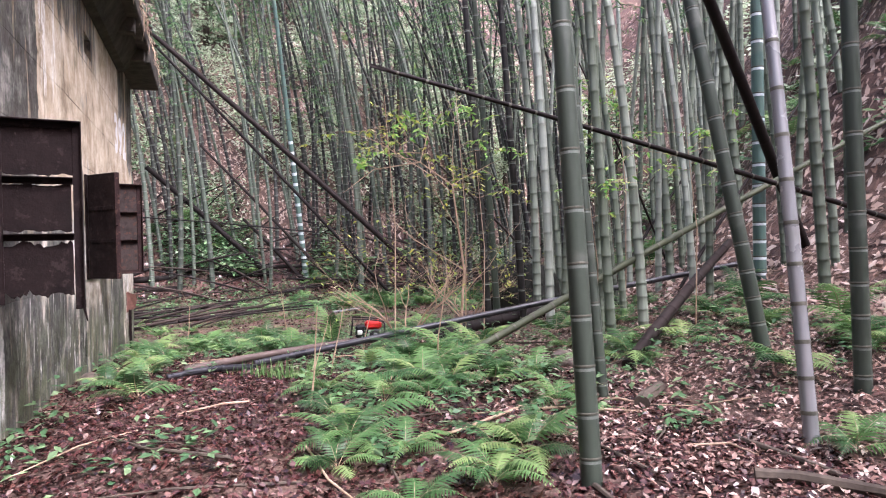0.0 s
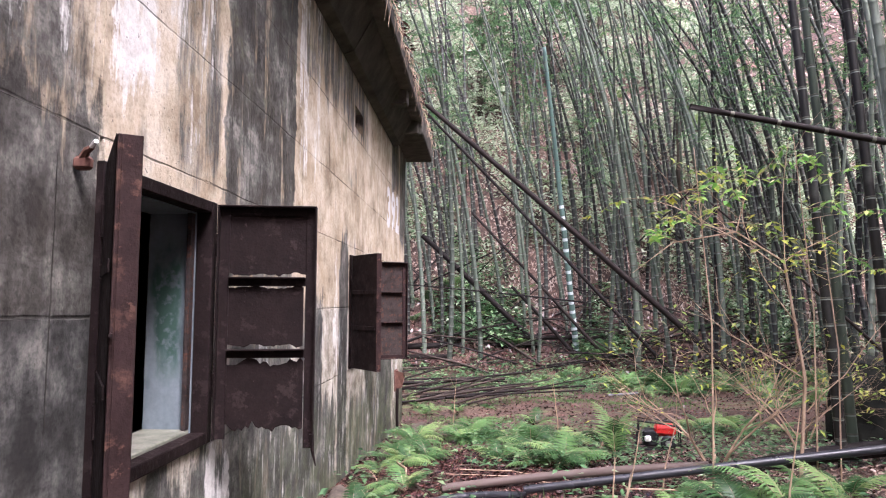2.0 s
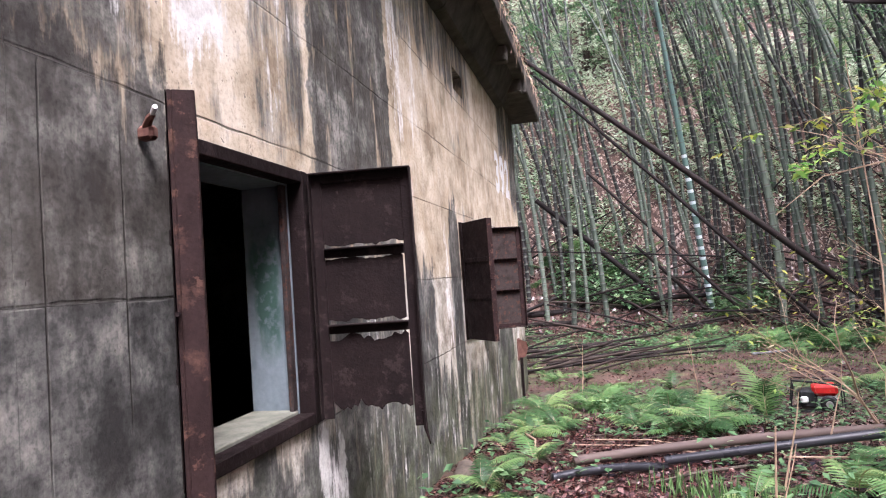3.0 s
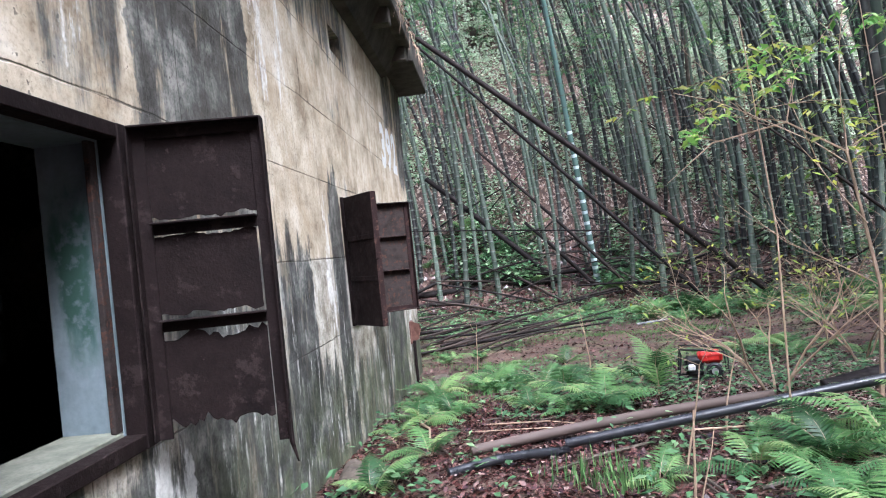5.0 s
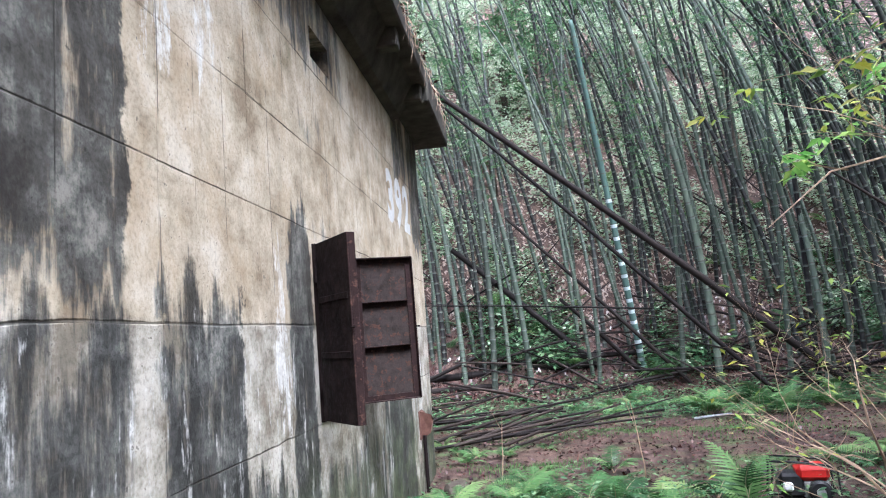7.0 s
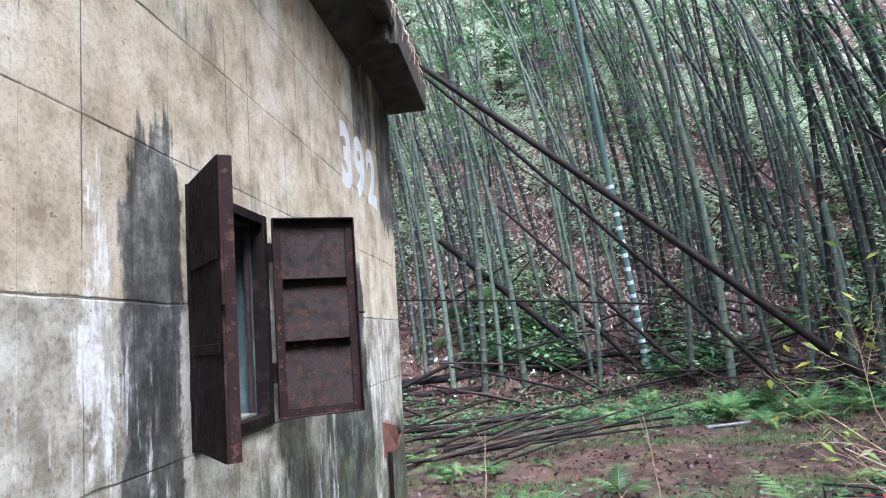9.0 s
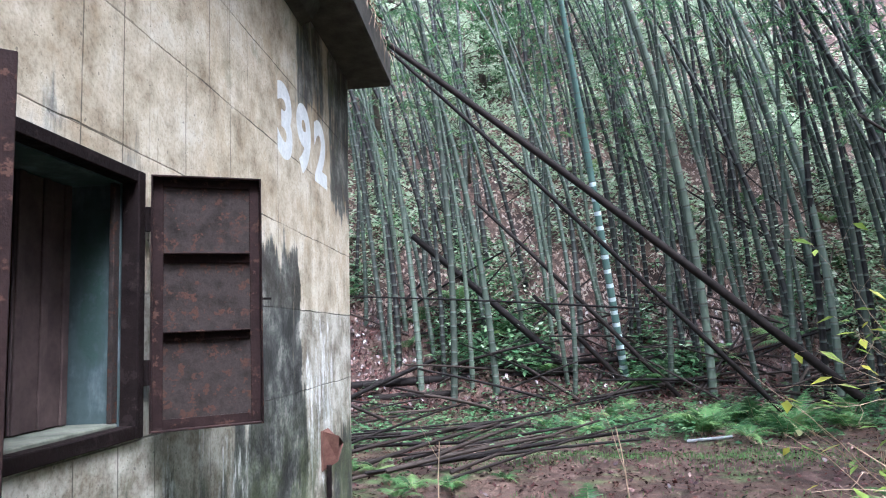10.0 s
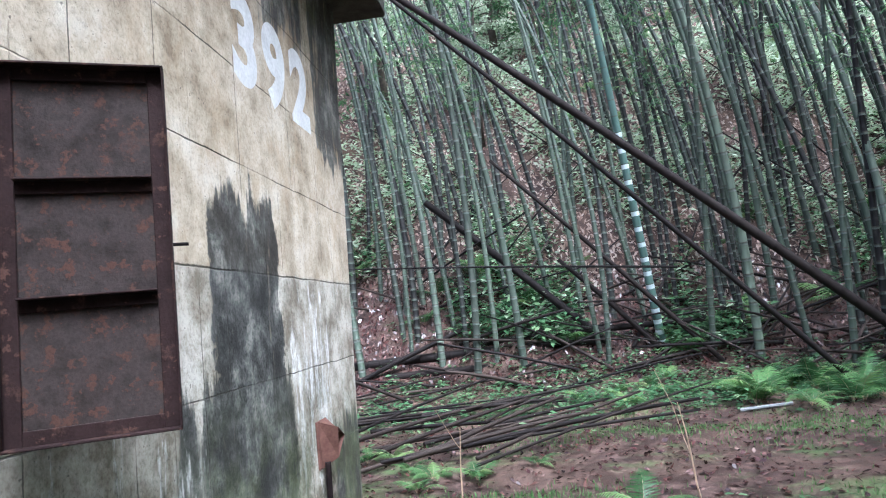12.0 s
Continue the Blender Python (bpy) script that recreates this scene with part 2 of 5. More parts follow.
def rust_material(name, dark, mid, light, bright=0.72):
    n = Nodes(name)
    p = n.pos()
    a, b, f = n.noise(p, 7, 6, 0.65), n.noise(p, 22, 5, 0.7), n.noise(p, 110, 4, 0.6)
    col = n.ramp(a, [(0.3, dark), (0.55, mid), (0.75, dark)])
    col = n.mix(n.math('MULTIPLY', n.step(n.noise(p, 11, 7, 0.7), 0.54, 0.62), 0.45), col, light)
    col = n.mix(n.step(b, bright - 0.08, bright), col, light)
    col = n.mix(0.35, col, n.ramp(f, [(0.3, 0.4), (0.6, 1.0)]), 'MULTIPLY')
    return n.finish(col, n.ramp(b, [(0.3, 0.5), (0.7, 0.85)]), n.math('ADD', n.math('MULTIPLY', b, 1.2), n.math('MULTIPLY', f, 0.25)), 0.6, 0.006, 0.0, gloss=0.06)


def ground_material():
    n = Nodes("leafy_earth")
    p = n.pos()
    sep = n.t.nodes.new("ShaderNodeSeparateXYZ")
    n.link(p, sep.inputs[0])
    big, mid, f = n.noise(p, 0.8, 5), n.noise(p, 5, 6, 0.65), n.noise(p, 40, 5, 0.7)
    col = n.ramp(mid, [(0.38, (0.020, 0.012, 0.010)), (0.5, (0.052, 0.031, 0.026)), (0.62, (0.115, 0.075, 0.062))])
    # moss on the open, trodden ground
    open_ = n.math('MULTIPLY', n.step(sep.outputs[1], 9.0, 12.0), n.step(sep.outputs[1], 21.0, 19.0))
    moss = n.math('MULTIPLY', open_, n.step(n.noise(n.pos((0.8, 1.2, 1), (3, 5, 0)), 0.9, 9, 0.74), 0.50, 0.68))
    col = n.mix(n.math('MULTIPLY', moss, 0.7), col, n.ramp(f, [(0.3, (0.06, 0.13, 0.035)), (0.7, (0.13, 0.23, 0.07))]))
    col = n.mix(n.step(big, 0.35, 0.7), col, n.mix(0.5, col, (0.14, 0.09, 0.065)))
    return n.finish(col, n.ramp(mid, [(0.3, 0.45), (0.7, 0.8)]), n.math('ADD', mid, f), 0.8, 0.03)


def leaf_material(name, stops, rough=0.45, glow=0.35, by_object=False, gloss=0.25):
    """Leaves that differ one from the next, letting some light through."""
    n = Nodes(name)
    g = n.t.nodes.new("ShaderNodeNewGeometry")
    if by_object:
        g = n.t.nodes.new("ShaderNodeObjectInfo")
    col = n.ramp(g.outputs["Random" if by_object else "Random Per Island"], stops)
    f = n.noise(n.pos(), 30, 3)
    col = n.mix(0.35, col, n.ramp(f, [(0.3, 0.5), (0.6, 1.0)]), 'MULTIPLY')
    mat = n.finish(col, rough, gloss=gloss)
    if glow:
        tr = n.t.nodes.new("ShaderNodeBsdfTranslucent")
        n.link(col, tr.inputs[0])
        mx = n.t.nodes.new("ShaderNodeMixShader")
        mx.inputs[0].default_value = glow
        n.link(n.bsdf.outputs[0], mx.inputs[1])
        n.link(tr.outputs[0], mx.inputs[2])
        n.link(mx.outputs[0], n.t.nodes["Material Output"].inputs[0])
    return mat


def culm_material(name, stops, rough=0.4, patch=0.4, gloss=0.25):
    n = Nodes(name)
    info = n.t.nodes.new("ShaderNodeObjectInfo")
    p = n.pos(objectspace=True)
    s = n.noise(n.pos((14, 14, 0.8), objectspace=True), 1.5, 4)
    b = n.noise(p, 3.0, 5)
    col = n.ramp(info.outputs["Random"], stops)
    col = n.mix(0.55, col, n.ramp(s, [(0.3, 0.45), (0.65, 1.0)]), 'MULTIPLY')
    col = n.mix(n.math('MULTIPLY', n.step(b, 0.52, 0.72), patch), col, (0.15, 0.16, 0.135))
    return n.finish(col, n.ramp(b, [(0.3, rough), (0.7, rough + 0.25)]), s, 0.2, 0.004, gloss=gloss)


def simple(name, c0, c1, rough=0.6, scale=12.0, metal=0.0, objectspace=True, bump=0.3):
    n = Nodes(name)
    p = n.pos(objectspace=objectspace)
    a, f = n.noise(p, scale, 5), n.noise(p, scale * 7, 4)
    col = n.mix(0.4, n.ramp(a, [(0.3, c0), (0.7, c1)]), n.ramp(f, [(0.3, 0.6), (0.6, 1.0)]), 'MULTIPLY')
    return n.finish(col, rough, f, bump, 0.005, metal)


def reveal_material():
    """Blue-grey paint on plaster with dark green algae, darker towards the lintel, and patchy damp."""
    n = Nodes("flaking_blue_grey_paint")
    p = n.pos()
    sep = n.t.nodes.new("ShaderNodeSeparateXYZ")
    n.link(p, sep.inputs[0])
    w = n.math('SUBTRACT', n.noise(n.pos((4, 4, 1.5)), 2.5, 5), 0.5)
    x = n.math('MULTIPLY_ADD', w, 0.16, sep.outputs[0])
    z = n.math('MULTIPLY_ADD', w, 0.5, sep.outputs[2])
    f = n.noise(p, 30, 5)
    col = n.ramp(n.noise(p, 5, 5), [(0.3, (0.12, 0.15, 0.165)), (0.7, (0.21, 0.25, 0.265))])
    alg = n.math('MULTIPLY', n.math('MULTIPLY', n.step(x, -0.27, -0.22), n.step(x, -0.09, -0.14)), n.math('MULTIPLY', n.step(z, 1.55, 1.75), n.step(z, 2.28, 2.15)))
    col = n.mix(n.math('MULTIPLY', n.math('MULTIPLY', alg, 0.9), n.step(f, 0.28, 0.52)), col, (0.035, 0.085, 0.06))
    # darker towards the lintel
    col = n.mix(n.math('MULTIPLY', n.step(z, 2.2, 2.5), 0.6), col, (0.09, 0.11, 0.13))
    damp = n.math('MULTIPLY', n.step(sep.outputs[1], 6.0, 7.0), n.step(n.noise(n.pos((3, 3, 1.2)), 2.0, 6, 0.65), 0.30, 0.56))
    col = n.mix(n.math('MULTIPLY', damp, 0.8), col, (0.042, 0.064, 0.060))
    col = n.mix(0.4, col, n.ramp(f, [(0.3, 0.6), (0.6, 1.0)]), 'MULTIPLY')
    return n.finish(col, 0.7, f, 0.3, 0.005)


CONCRETE = concrete_wall_material()
# the eave's dark underside is put into the colour of the whole slab
EAVE_C = plain_concrete_material("dark_underside_concrete", (0.035, 0.032, 0.027), (0.095, 0.085, 0.07))
# darkness of the unlit room is put into this floor colour
ROOM_C = plain_concrete_material("unlit_room_concrete", (0.03, 0.03, 0.03), (0.07, 0.07, 0.065))
REVEAL = reveal_material()
SILL = simple("mossy_cement", (0.10, 0.105, 0.08), (0.21, 0.21, 0.165), 0.85, 8.0, objectspace=False)
RUST = rust_material("dark_rusted_steel", (0.0085, 0.006, 0.0058), (0.015, 0.010, 0.0095), (0.045, 0.032, 0.030))
RUST_GREY = rust_material("grey_brown_rusted_steel", (0.017, 0.0125, 0.0115), (0.043, 0.034, 0.031), (0.070, 0.036, 0.026), 0.62)
RUST_RED = rust_material("red_rusted_steel", (0.014, 0.0085, 0.008), (0.027, 0.016, 0.015), (0.080, 0.044, 0.033), 0.66)
RUST_ORANGE = simple("orange_rust", (0.09, 0.042, 0.032), (0.18, 0.092, 0.07), 0.8)
BOARD = simple("weathered_brown_board", (0.05, 0.034, 0.032), (0.10, 0.07, 0.064), 0.8, 6.0, objectspace=False)
WHITE = simple("white_sign_paint", (0.62, 0.62, 0.60), (0.82, 0.82, 0.80), 0.7, 6.0)
EARTH = ground_material()
LITTER = leaf_material("fallen_brown_leaves", [(0.0, (0.022, 0.009, 0.008)), (0.4, (0.05, 0.018, 0.016)), (0.75, (0.085, 0.034, 0.028)), (0.93, (0.15, 0.08, 0.066)), (1.0, (0.30, 0.22, 0.19))], 0.22, 0.08, gloss=0.5)
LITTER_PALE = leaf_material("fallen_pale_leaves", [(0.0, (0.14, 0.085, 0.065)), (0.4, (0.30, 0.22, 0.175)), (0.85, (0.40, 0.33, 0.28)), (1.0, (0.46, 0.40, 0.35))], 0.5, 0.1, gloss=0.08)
LITTER_BANK = leaf_material("fallen_pinkish_leaves", [(0.0, (0.08, 0.04, 0.032)), (0.4, (0.20, 0.115, 0.09)), (0.75, (0.35, 0.245, 0.20)), (1.0, (0.50, 0.42, 0.36))], 0.4, 0.1, gloss=0.2)
# lit copy of the evergreen leaf: sunlight on the far slope put into its colour
LIT_LEAF = leaf_material("evergreen_leaf_lit", [(0.0, (0.31, 0.41, 0.25)), (0.6, (0.48, 0.57, 0.40)), (1.0, (0.62, 0.68, 0.54))], 0.4, 0.5)
FERN = leaf_material("fern_green", by_object=True, stops=[(0.0, (0.030, 0.075, 0.026)), (0.4, (0.070, 0.155, 0.050)), (0.75, (0.13, 0.245, 0.080)), (1.0, (0.24, 0.34, 0.12))], rough=0.4, glow=0.4)
BAMBOO_LEAF = leaf_material("bamboo_leaf_green", [(0.0, (0.06, 0.14, 0.07)), (0.5, (0.11, 0.22, 0.10)), (1.0, (0.22, 0.34, 0.13))], 0.5, 0.5)
BUSH_LEAF = leaf_material("evergreen_leaf", [(0.0, (0.06, 0.13, 0.06)), (0.6, (0.11, 0.22, 0.095)), (1.0, (0.23, 0.34, 0.17))], 0.4, 0.45)
YELLOW_LEAF = leaf_material("yellow_green_leaf", [(0.0, (0.16, 0.27, 0.06)), (0.5, (0.30, 0.38, 0.07)), (0.8, (0.48, 0.46, 0.06)), (1.0, (0.42, 0.42, 0.25))], 0.4, 0.4)
LIME_LEAF = leaf_material("fresh_green_leaf", [(0.0, (0.12, 0.30, 0.06)), (0.6, (0.22, 0.42, 0.09)), (0.9, (0.40, 0.48, 0.10)), (1.0, (0.5, 0.52, 0.30))], 0.35, 0.45)
GRASS = leaf_material("grass_green", [(0.0, (0.07, 0.16, 0.05)), (1.0, (0.15, 0.26, 0.09))], 0.5, 0.35)
CULM = culm_material("bamboo_culm", [(0.0, (0.014, 0.012, 0.011)), (0.3, (0.028, 0.029, 0.025)), (0.55, (0.042, 0.05, 0.038)), (0.8, (0.06, 0.08, 0.057)), (1.0, (0.10, 0.125, 0.09))], 0.4, 0.22, 0.2)
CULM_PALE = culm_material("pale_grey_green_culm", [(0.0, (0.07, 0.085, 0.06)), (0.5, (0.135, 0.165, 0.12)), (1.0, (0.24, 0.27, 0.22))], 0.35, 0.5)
CULM_GREEN = culm_material("fresh_green_culm", [(0.0, (0.045, 0.058, 0.044)), (1.0, (0.052, 0.066, 0.05))], 0.3)
CULM_BLUE = culm_material("young_waxy_culm", [(0.0, (0.09, 0.155, 0.13)), (1.0, (0.10, 0.165, 0.14))], 0.4)
NODE = simple("bamboo_node_wax", (0.11, 0.13, 0.11), (0.18, 0.20, 0.175), 0.6)
NODE_DARK = simple("dark_bamboo_node", (0.05, 0.05, 0.04), (0.12, 0.12, 0.09), 0.6)
WAX = simple("white_node_wax", (0.45, 0.53, 0.53), (0.62, 0.68, 0.68), 0.7)
DEAD = culm_material("dead_brown_culm", [(0.0, (0.013, 0.010, 0.0095)), (0.6, (0.028, 0.021, 0.018)), (1.0, (0.06, 0.045, 0.037))], 0.55, 0.05, 0.12)
DEAD_DARK = culm_material("blackened_dead_culm", [(0.0, (0.012, 0.010, 0.0095)), (1.0, (0.022, 0.017, 0.015))], 0.6, 0.0, 0.08)
DEAD_TAN = culm_material("dead_greyish_brown_culm", [(0.0, (0.095, 0.07, 0.06)), (1.0, (0.12, 0.09, 0.075))], 0.5, 0.2, 0.15)
DEAD_BLACK = culm_material("wet_black_culm", [(0.0, (0.018, 0.018, 0.021)), (1.0, (0.026, 0.026, 0.03))], 0.2, 0.06, 0.35)
SILVER = culm_material("pale_silver_culm", [(0.0, (0.17, 0.175, 0.175)), (1.0, (0.20, 0.205, 0.205))], 0.12, 0.4, 0.9)
MOSSY = culm_material("mossy_culm", [(0.0, (0.05, 0.06, 0.03)), (1.0, (0.075, 0.085, 0.045))], 0.45, 0.3)
TWIG = simple("tan_twig_bark", (0.26, 0.18, 0.12), (0.42, 0.31, 0.22), 0.7, 9.0)
BARK = simple("dark_bark", (0.04, 0.032, 0.025), (0.11, 0.09, 0.07), 0.85, 8.0)
# shade of a hollow in the thicket, put into a near-black colour
HOLLOW = plain_concrete_material("thicket_hollow_dark", (0.006, 0.007, 0.005), (0.02, 0.02, 0.015))
ROCK_GREY = plain_concrete_material("earthy_stone", (0.07, 0.055, 0.045), (0.17, 0.14, 0.12))


# ---- ground ----
def softplus(x, k):
    return np.log1p(np.exp(np.clip(x / k, -40, 40))) * k


def height(x, y):
    """The ground: level by the building, a little lower beyond it, rising to a gentle bank and steep wooded slopes."""
    x, y = np.asarray(x, float), np.asarray(y, float)
    s = np.clip((y - 5.3) / 7.9, 0, 1)
    z = 0.46 - 0.5 * s * s * (3 - 2 * s)
    z = z - 0.12 * np.clip((y - 13.5) / 5, 0, 1)
    edge = 4.2 + np.clip(y - 8.0, 0, 9.5) * 0.42
    bank = x - edge
    z = z + 0.2 * softplus(bank, 0.5) * np.clip((30 - y) / 10, 0, 1)
    back = y - 20.6 - 0.10 * x
    steep = softplus(np.maximum(bank - 4.6, back) + 0.15 * np.sin(0.9 * x + 0.6 * y), 0.7)
    z = z + 1.12 * 160 * (1 - np.exp(-steep / 160))
    # unseen rise to the south, added to cut light on the near wall
    south = softplus(-y - 9, 1.0)
    z = z + 0.8 * 60 * (1 - np.exp(-south / 60))
    west = softplus(-x - 14, 1.5)
    z = z + 0.6 * 40 * (1 - np.exp(-west / 40))
    lump = 0.035 * np.sin(2.1 * x + 1.3 * y) * np.sin(1.7 * y - 0.6 * x + 1) + 0.018 * np.sin(5.3 * x + 0.4) * np.sin(4.7 * y + 2)
    rough = 1 + 2.5 * np.clip(steep / 3, 0, 1)
    return z + lump * rough


def gz(x, y):
    return float(height(x, y))


def build_ground():
    far = np.array([300, 200, 130, 90, 65, 48, 36, 28])
    xs = np.concatenate([-far, np.arange(-20, -3, 1.0), np.arange(-3, 13, 0.16), np.arange(13, 26, 0.8), far[::-1]])
    ys = np.concatenate([-far, np.arange(-20, -1, 1.0), np.arange(-1, 26, 0.18), np.arange(26, 45, 0.8), far[::-1][2:] + 10.0])
    X, Y = np.meshgrid(xs, ys)
    Z = height(X, Y) + np.random.RandomState(4).normal(0, 0.008, X.shape)
    nx, ny = len(xs), len(ys)
    i = np.arange(nx * ny).reshape(ny, nx)
    f = np.stack([i[:-1, :-1], i[:-1, 1:], i[1:, 1:], i[1:, :-1]], -1).reshape(-1, 4)
    me = bpy.data.meshes.new("ground")
    me.from_pydata(np.stack([X, Y, Z], -1).reshape(-1, 3).tolist(), [], f.tolist())
    me.materials.append(EARTH)
    me.polygons.foreach_set("use_smooth", [True] * len(f))
    thing("ground", me, "reddish brown forest earth with moss and leaf litter", "ground", kind="structure")


build_ground()


# ---- building ----
WIN = ((4.06, 4.98, 1.35, 2.45), (8.50, 9.31, 1.35, 2.45))
VENT = (8.68, 9.13, 3.88, 4.12)
Y0, Y1, TOP = -4.0, 13.2, 4.75


def rects(y0, y1, z0, z1, holes):
    """The rectangle cut into rectangles that leave the holes free."""
    out = [(y0, y1, z0, z1)]
    for h0, h1, k0, k1 in holes:
        nxt = []
        for a0, a1, b0, b1 in out:
            if h1 <= a0 or h0 >= a1 or k1 <= b0 or k0 >= b1:
                nxt.append((a0, a1, b0, b1))
                continue
            c0, c1 = max(a0, h0), min(a1, h1)
            if a0 < h0:
                nxt.append((a0, h0, b0, b1))
            if h1 < a1:
                nxt.append((h1, a1, b0, b1))
            if b0 < k0:
                nxt.append((c0, c1, b0, k0))
            if k1 < b1:
                nxt.append((c0, c1, k1, b1))
        out = nxt
    return out


def lean(z):
    """The end corner leans outwards a little towards the top."""
    return 0.085 * z


def build_building():
    holes = WIN + (VENT,)
    m = Mesh()
    for a0, a1, b0, b1 in rects(Y0, Y1 - 0.05, -0.6, TOP, holes):
        m.box((-0.27, a0, b0), (-0.014, a1, b1))
    wall = thing("wall_east", m.data("wall_east", [CONCRETE]), "stained board-marked concrete wall of an old bunker", "wall", kind="structure")
    # face of formwork panels, each a little proud of the next
    rnd = random.Random(11)
    rows = [-0.6, 0.68, 1.31, 1.94, 2.57, 3.16, 3.78, TOP - 0.002]
    cols = [Y0, -2.6, -1.2, 0.1, 1.0, 1.9, 2.8, 3.45, 4.04, 4.98, 5.85, 6.64, 7.5, 8.34, 9.41, 10.3, 11.2, 12.1, 13.2]
    for r0, r1 in zip(rows, rows[1:]):
        for c0, c1 in zip(cols, cols[1:]):
            grp = 0.0025 * rnd.random()
            for a0, a1, b0, b1 in rects(c0, c1, r0, r1, holes):
                if a1 - a0 < 0.02 or b1 - b0 < 0.02:
                    continue
                pm = Mesh()
                g = 0.0002
                far = c1 == cols[-1]
                pts = []
                for x in (-0.013, 0.0015 + grp):
                    e = g if x < 0 else g + 0.0006
                    pts.append([(x, a0 + e, b0 + e), (x, a1 - e + (lean(b0) if far else 0), b0 + e), (x, a1 - e + (lean(b1) if far else 0), b1 - e), (x, a0 + e, b1 - e)])
                pm.face(pts[1])
                for k in range(4):
                    pm.face([pts[0][k], pts[0][(k + 1) % 4], pts[1][(k + 1) % 4], pts[1][k]])
                part("concrete_panel", pm.data("concrete_panel", [CONCRETE]), wall)
    # leaning end corner and the other walls
    m = Mesh()
    lo, hi = -0.6, TOP
    a, b = Y1 - 0.05, Y1
    for x0, x1 in ((-7.0, -0.0135),):
        p = [(x0, a, lo), (x1, a, lo), (x1, b + lean(lo), lo), (x0, b + lean(lo), lo)]
        q = [(x0, a, hi), (x1, a, hi), (x1, b + lean(hi), hi), (x0, b + lean(hi), hi)]
        m.face(p[::-1]); m.face(q)
        for k in range(4):
            m.face([p[k], p[(k + 1) % 4], q[(k + 1) % 4], q[k]])
    thing("wall_north", m.data("wall_north", [CONCRETE]), "end wall of the old concrete bunker", "wall", kind="structure")
    m = Mesh()
    m.box((-7.0, Y0 - 0.4, -0.6), (0, Y0 - 0.003, TOP))
    thing("wall_south", m.data("wall_south", [CONCRETE]), "end wall of the old concrete bunker", "wall", kind="structure")
    m = Mesh()
    m.box((-7.4, Y0 - 0.4, -0.6), (-7.004, Y1, TOP))
    thing("wall_west", m.data("wall_west", [CONCRETE]), "rear wall of the old concrete bunker", "wall", kind="structure")
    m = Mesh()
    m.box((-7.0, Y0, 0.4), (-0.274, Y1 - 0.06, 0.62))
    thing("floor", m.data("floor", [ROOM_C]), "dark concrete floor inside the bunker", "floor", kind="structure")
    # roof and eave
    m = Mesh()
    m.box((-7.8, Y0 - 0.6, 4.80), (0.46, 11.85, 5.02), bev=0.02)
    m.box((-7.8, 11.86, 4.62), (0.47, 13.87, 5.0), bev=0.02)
    roof = thing("roof_slab", m.data("roof_slab", [EAVE_C]), "dark concrete roof slab with deep eave", "roof", kind="structure")
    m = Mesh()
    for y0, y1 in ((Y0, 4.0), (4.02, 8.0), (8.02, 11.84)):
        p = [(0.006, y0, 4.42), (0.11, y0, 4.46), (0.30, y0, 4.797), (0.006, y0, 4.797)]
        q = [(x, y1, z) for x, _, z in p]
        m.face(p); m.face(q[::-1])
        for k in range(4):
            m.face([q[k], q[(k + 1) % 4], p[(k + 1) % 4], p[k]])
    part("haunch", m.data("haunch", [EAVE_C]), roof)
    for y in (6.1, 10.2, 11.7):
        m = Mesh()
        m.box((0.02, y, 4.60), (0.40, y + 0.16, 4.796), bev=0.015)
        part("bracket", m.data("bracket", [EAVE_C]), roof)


def build_window(y0, y1, z0, z1, name):
    # steel frame round the opening
    fr = Mesh()
    fw, pr = 0.055, 0.03
    for a, b in (((-0.05, y0 - 0.03, z0 - 0.03), (pr, y0 + fw - 0.03, z1 + 0.03)), ((-0.05, y1 - fw + 0.03, z0 - 0.03), (pr, y1 + 0.03, z1 + 0.03))):
        fr.box(a, b, bev=0.004)
    fr.box((-0.05, y0 + fw - 0.03, z1 - fw + 0.03), (pr - 0.003, y1 - fw + 0.03, z1 + 0.03), bev=0.004)
    fr.box((-0.05, y0 + fw - 0.03, z0 - 0.03), (pr - 0.003, y1 - fw + 0.03, z0 + fw - 0.03), bev=0.004)
    ob = thing(name, fr.data("window_frame", [RUST]), "rusted steel window frame set in stained concrete", "window", kind="structure")
    m = Mesh()
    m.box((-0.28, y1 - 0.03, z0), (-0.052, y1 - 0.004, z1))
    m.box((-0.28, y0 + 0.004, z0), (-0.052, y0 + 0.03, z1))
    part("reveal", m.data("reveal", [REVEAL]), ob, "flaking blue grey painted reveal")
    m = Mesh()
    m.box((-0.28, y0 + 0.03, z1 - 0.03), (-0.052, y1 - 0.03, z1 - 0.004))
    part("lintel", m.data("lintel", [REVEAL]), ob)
    m = Mesh()
    m.box((-0.28, y0 + 0.03, z0 + 0.004), (-0.052, y1 - 0.03, z0 + 0.04), bev=0.006)
    part("window_sill", m.data("window_sill", [SILL]), ob, "mossy cement sill")
    m = Mesh()
    m.box((-0.075, y1 - 0.075, z0 + 0.041), (-0.053, y1 - 0.031, z1 - 0.031), bev=0.003)
    m.box((-0.075, y0 + 0.031, z0 + 0.041), (-0.053, y0 + 0.075, z1 - 0.031), bev=0.003)
    part("inner_frame", m.data("inner_frame", [RUST_GREY]), ob)


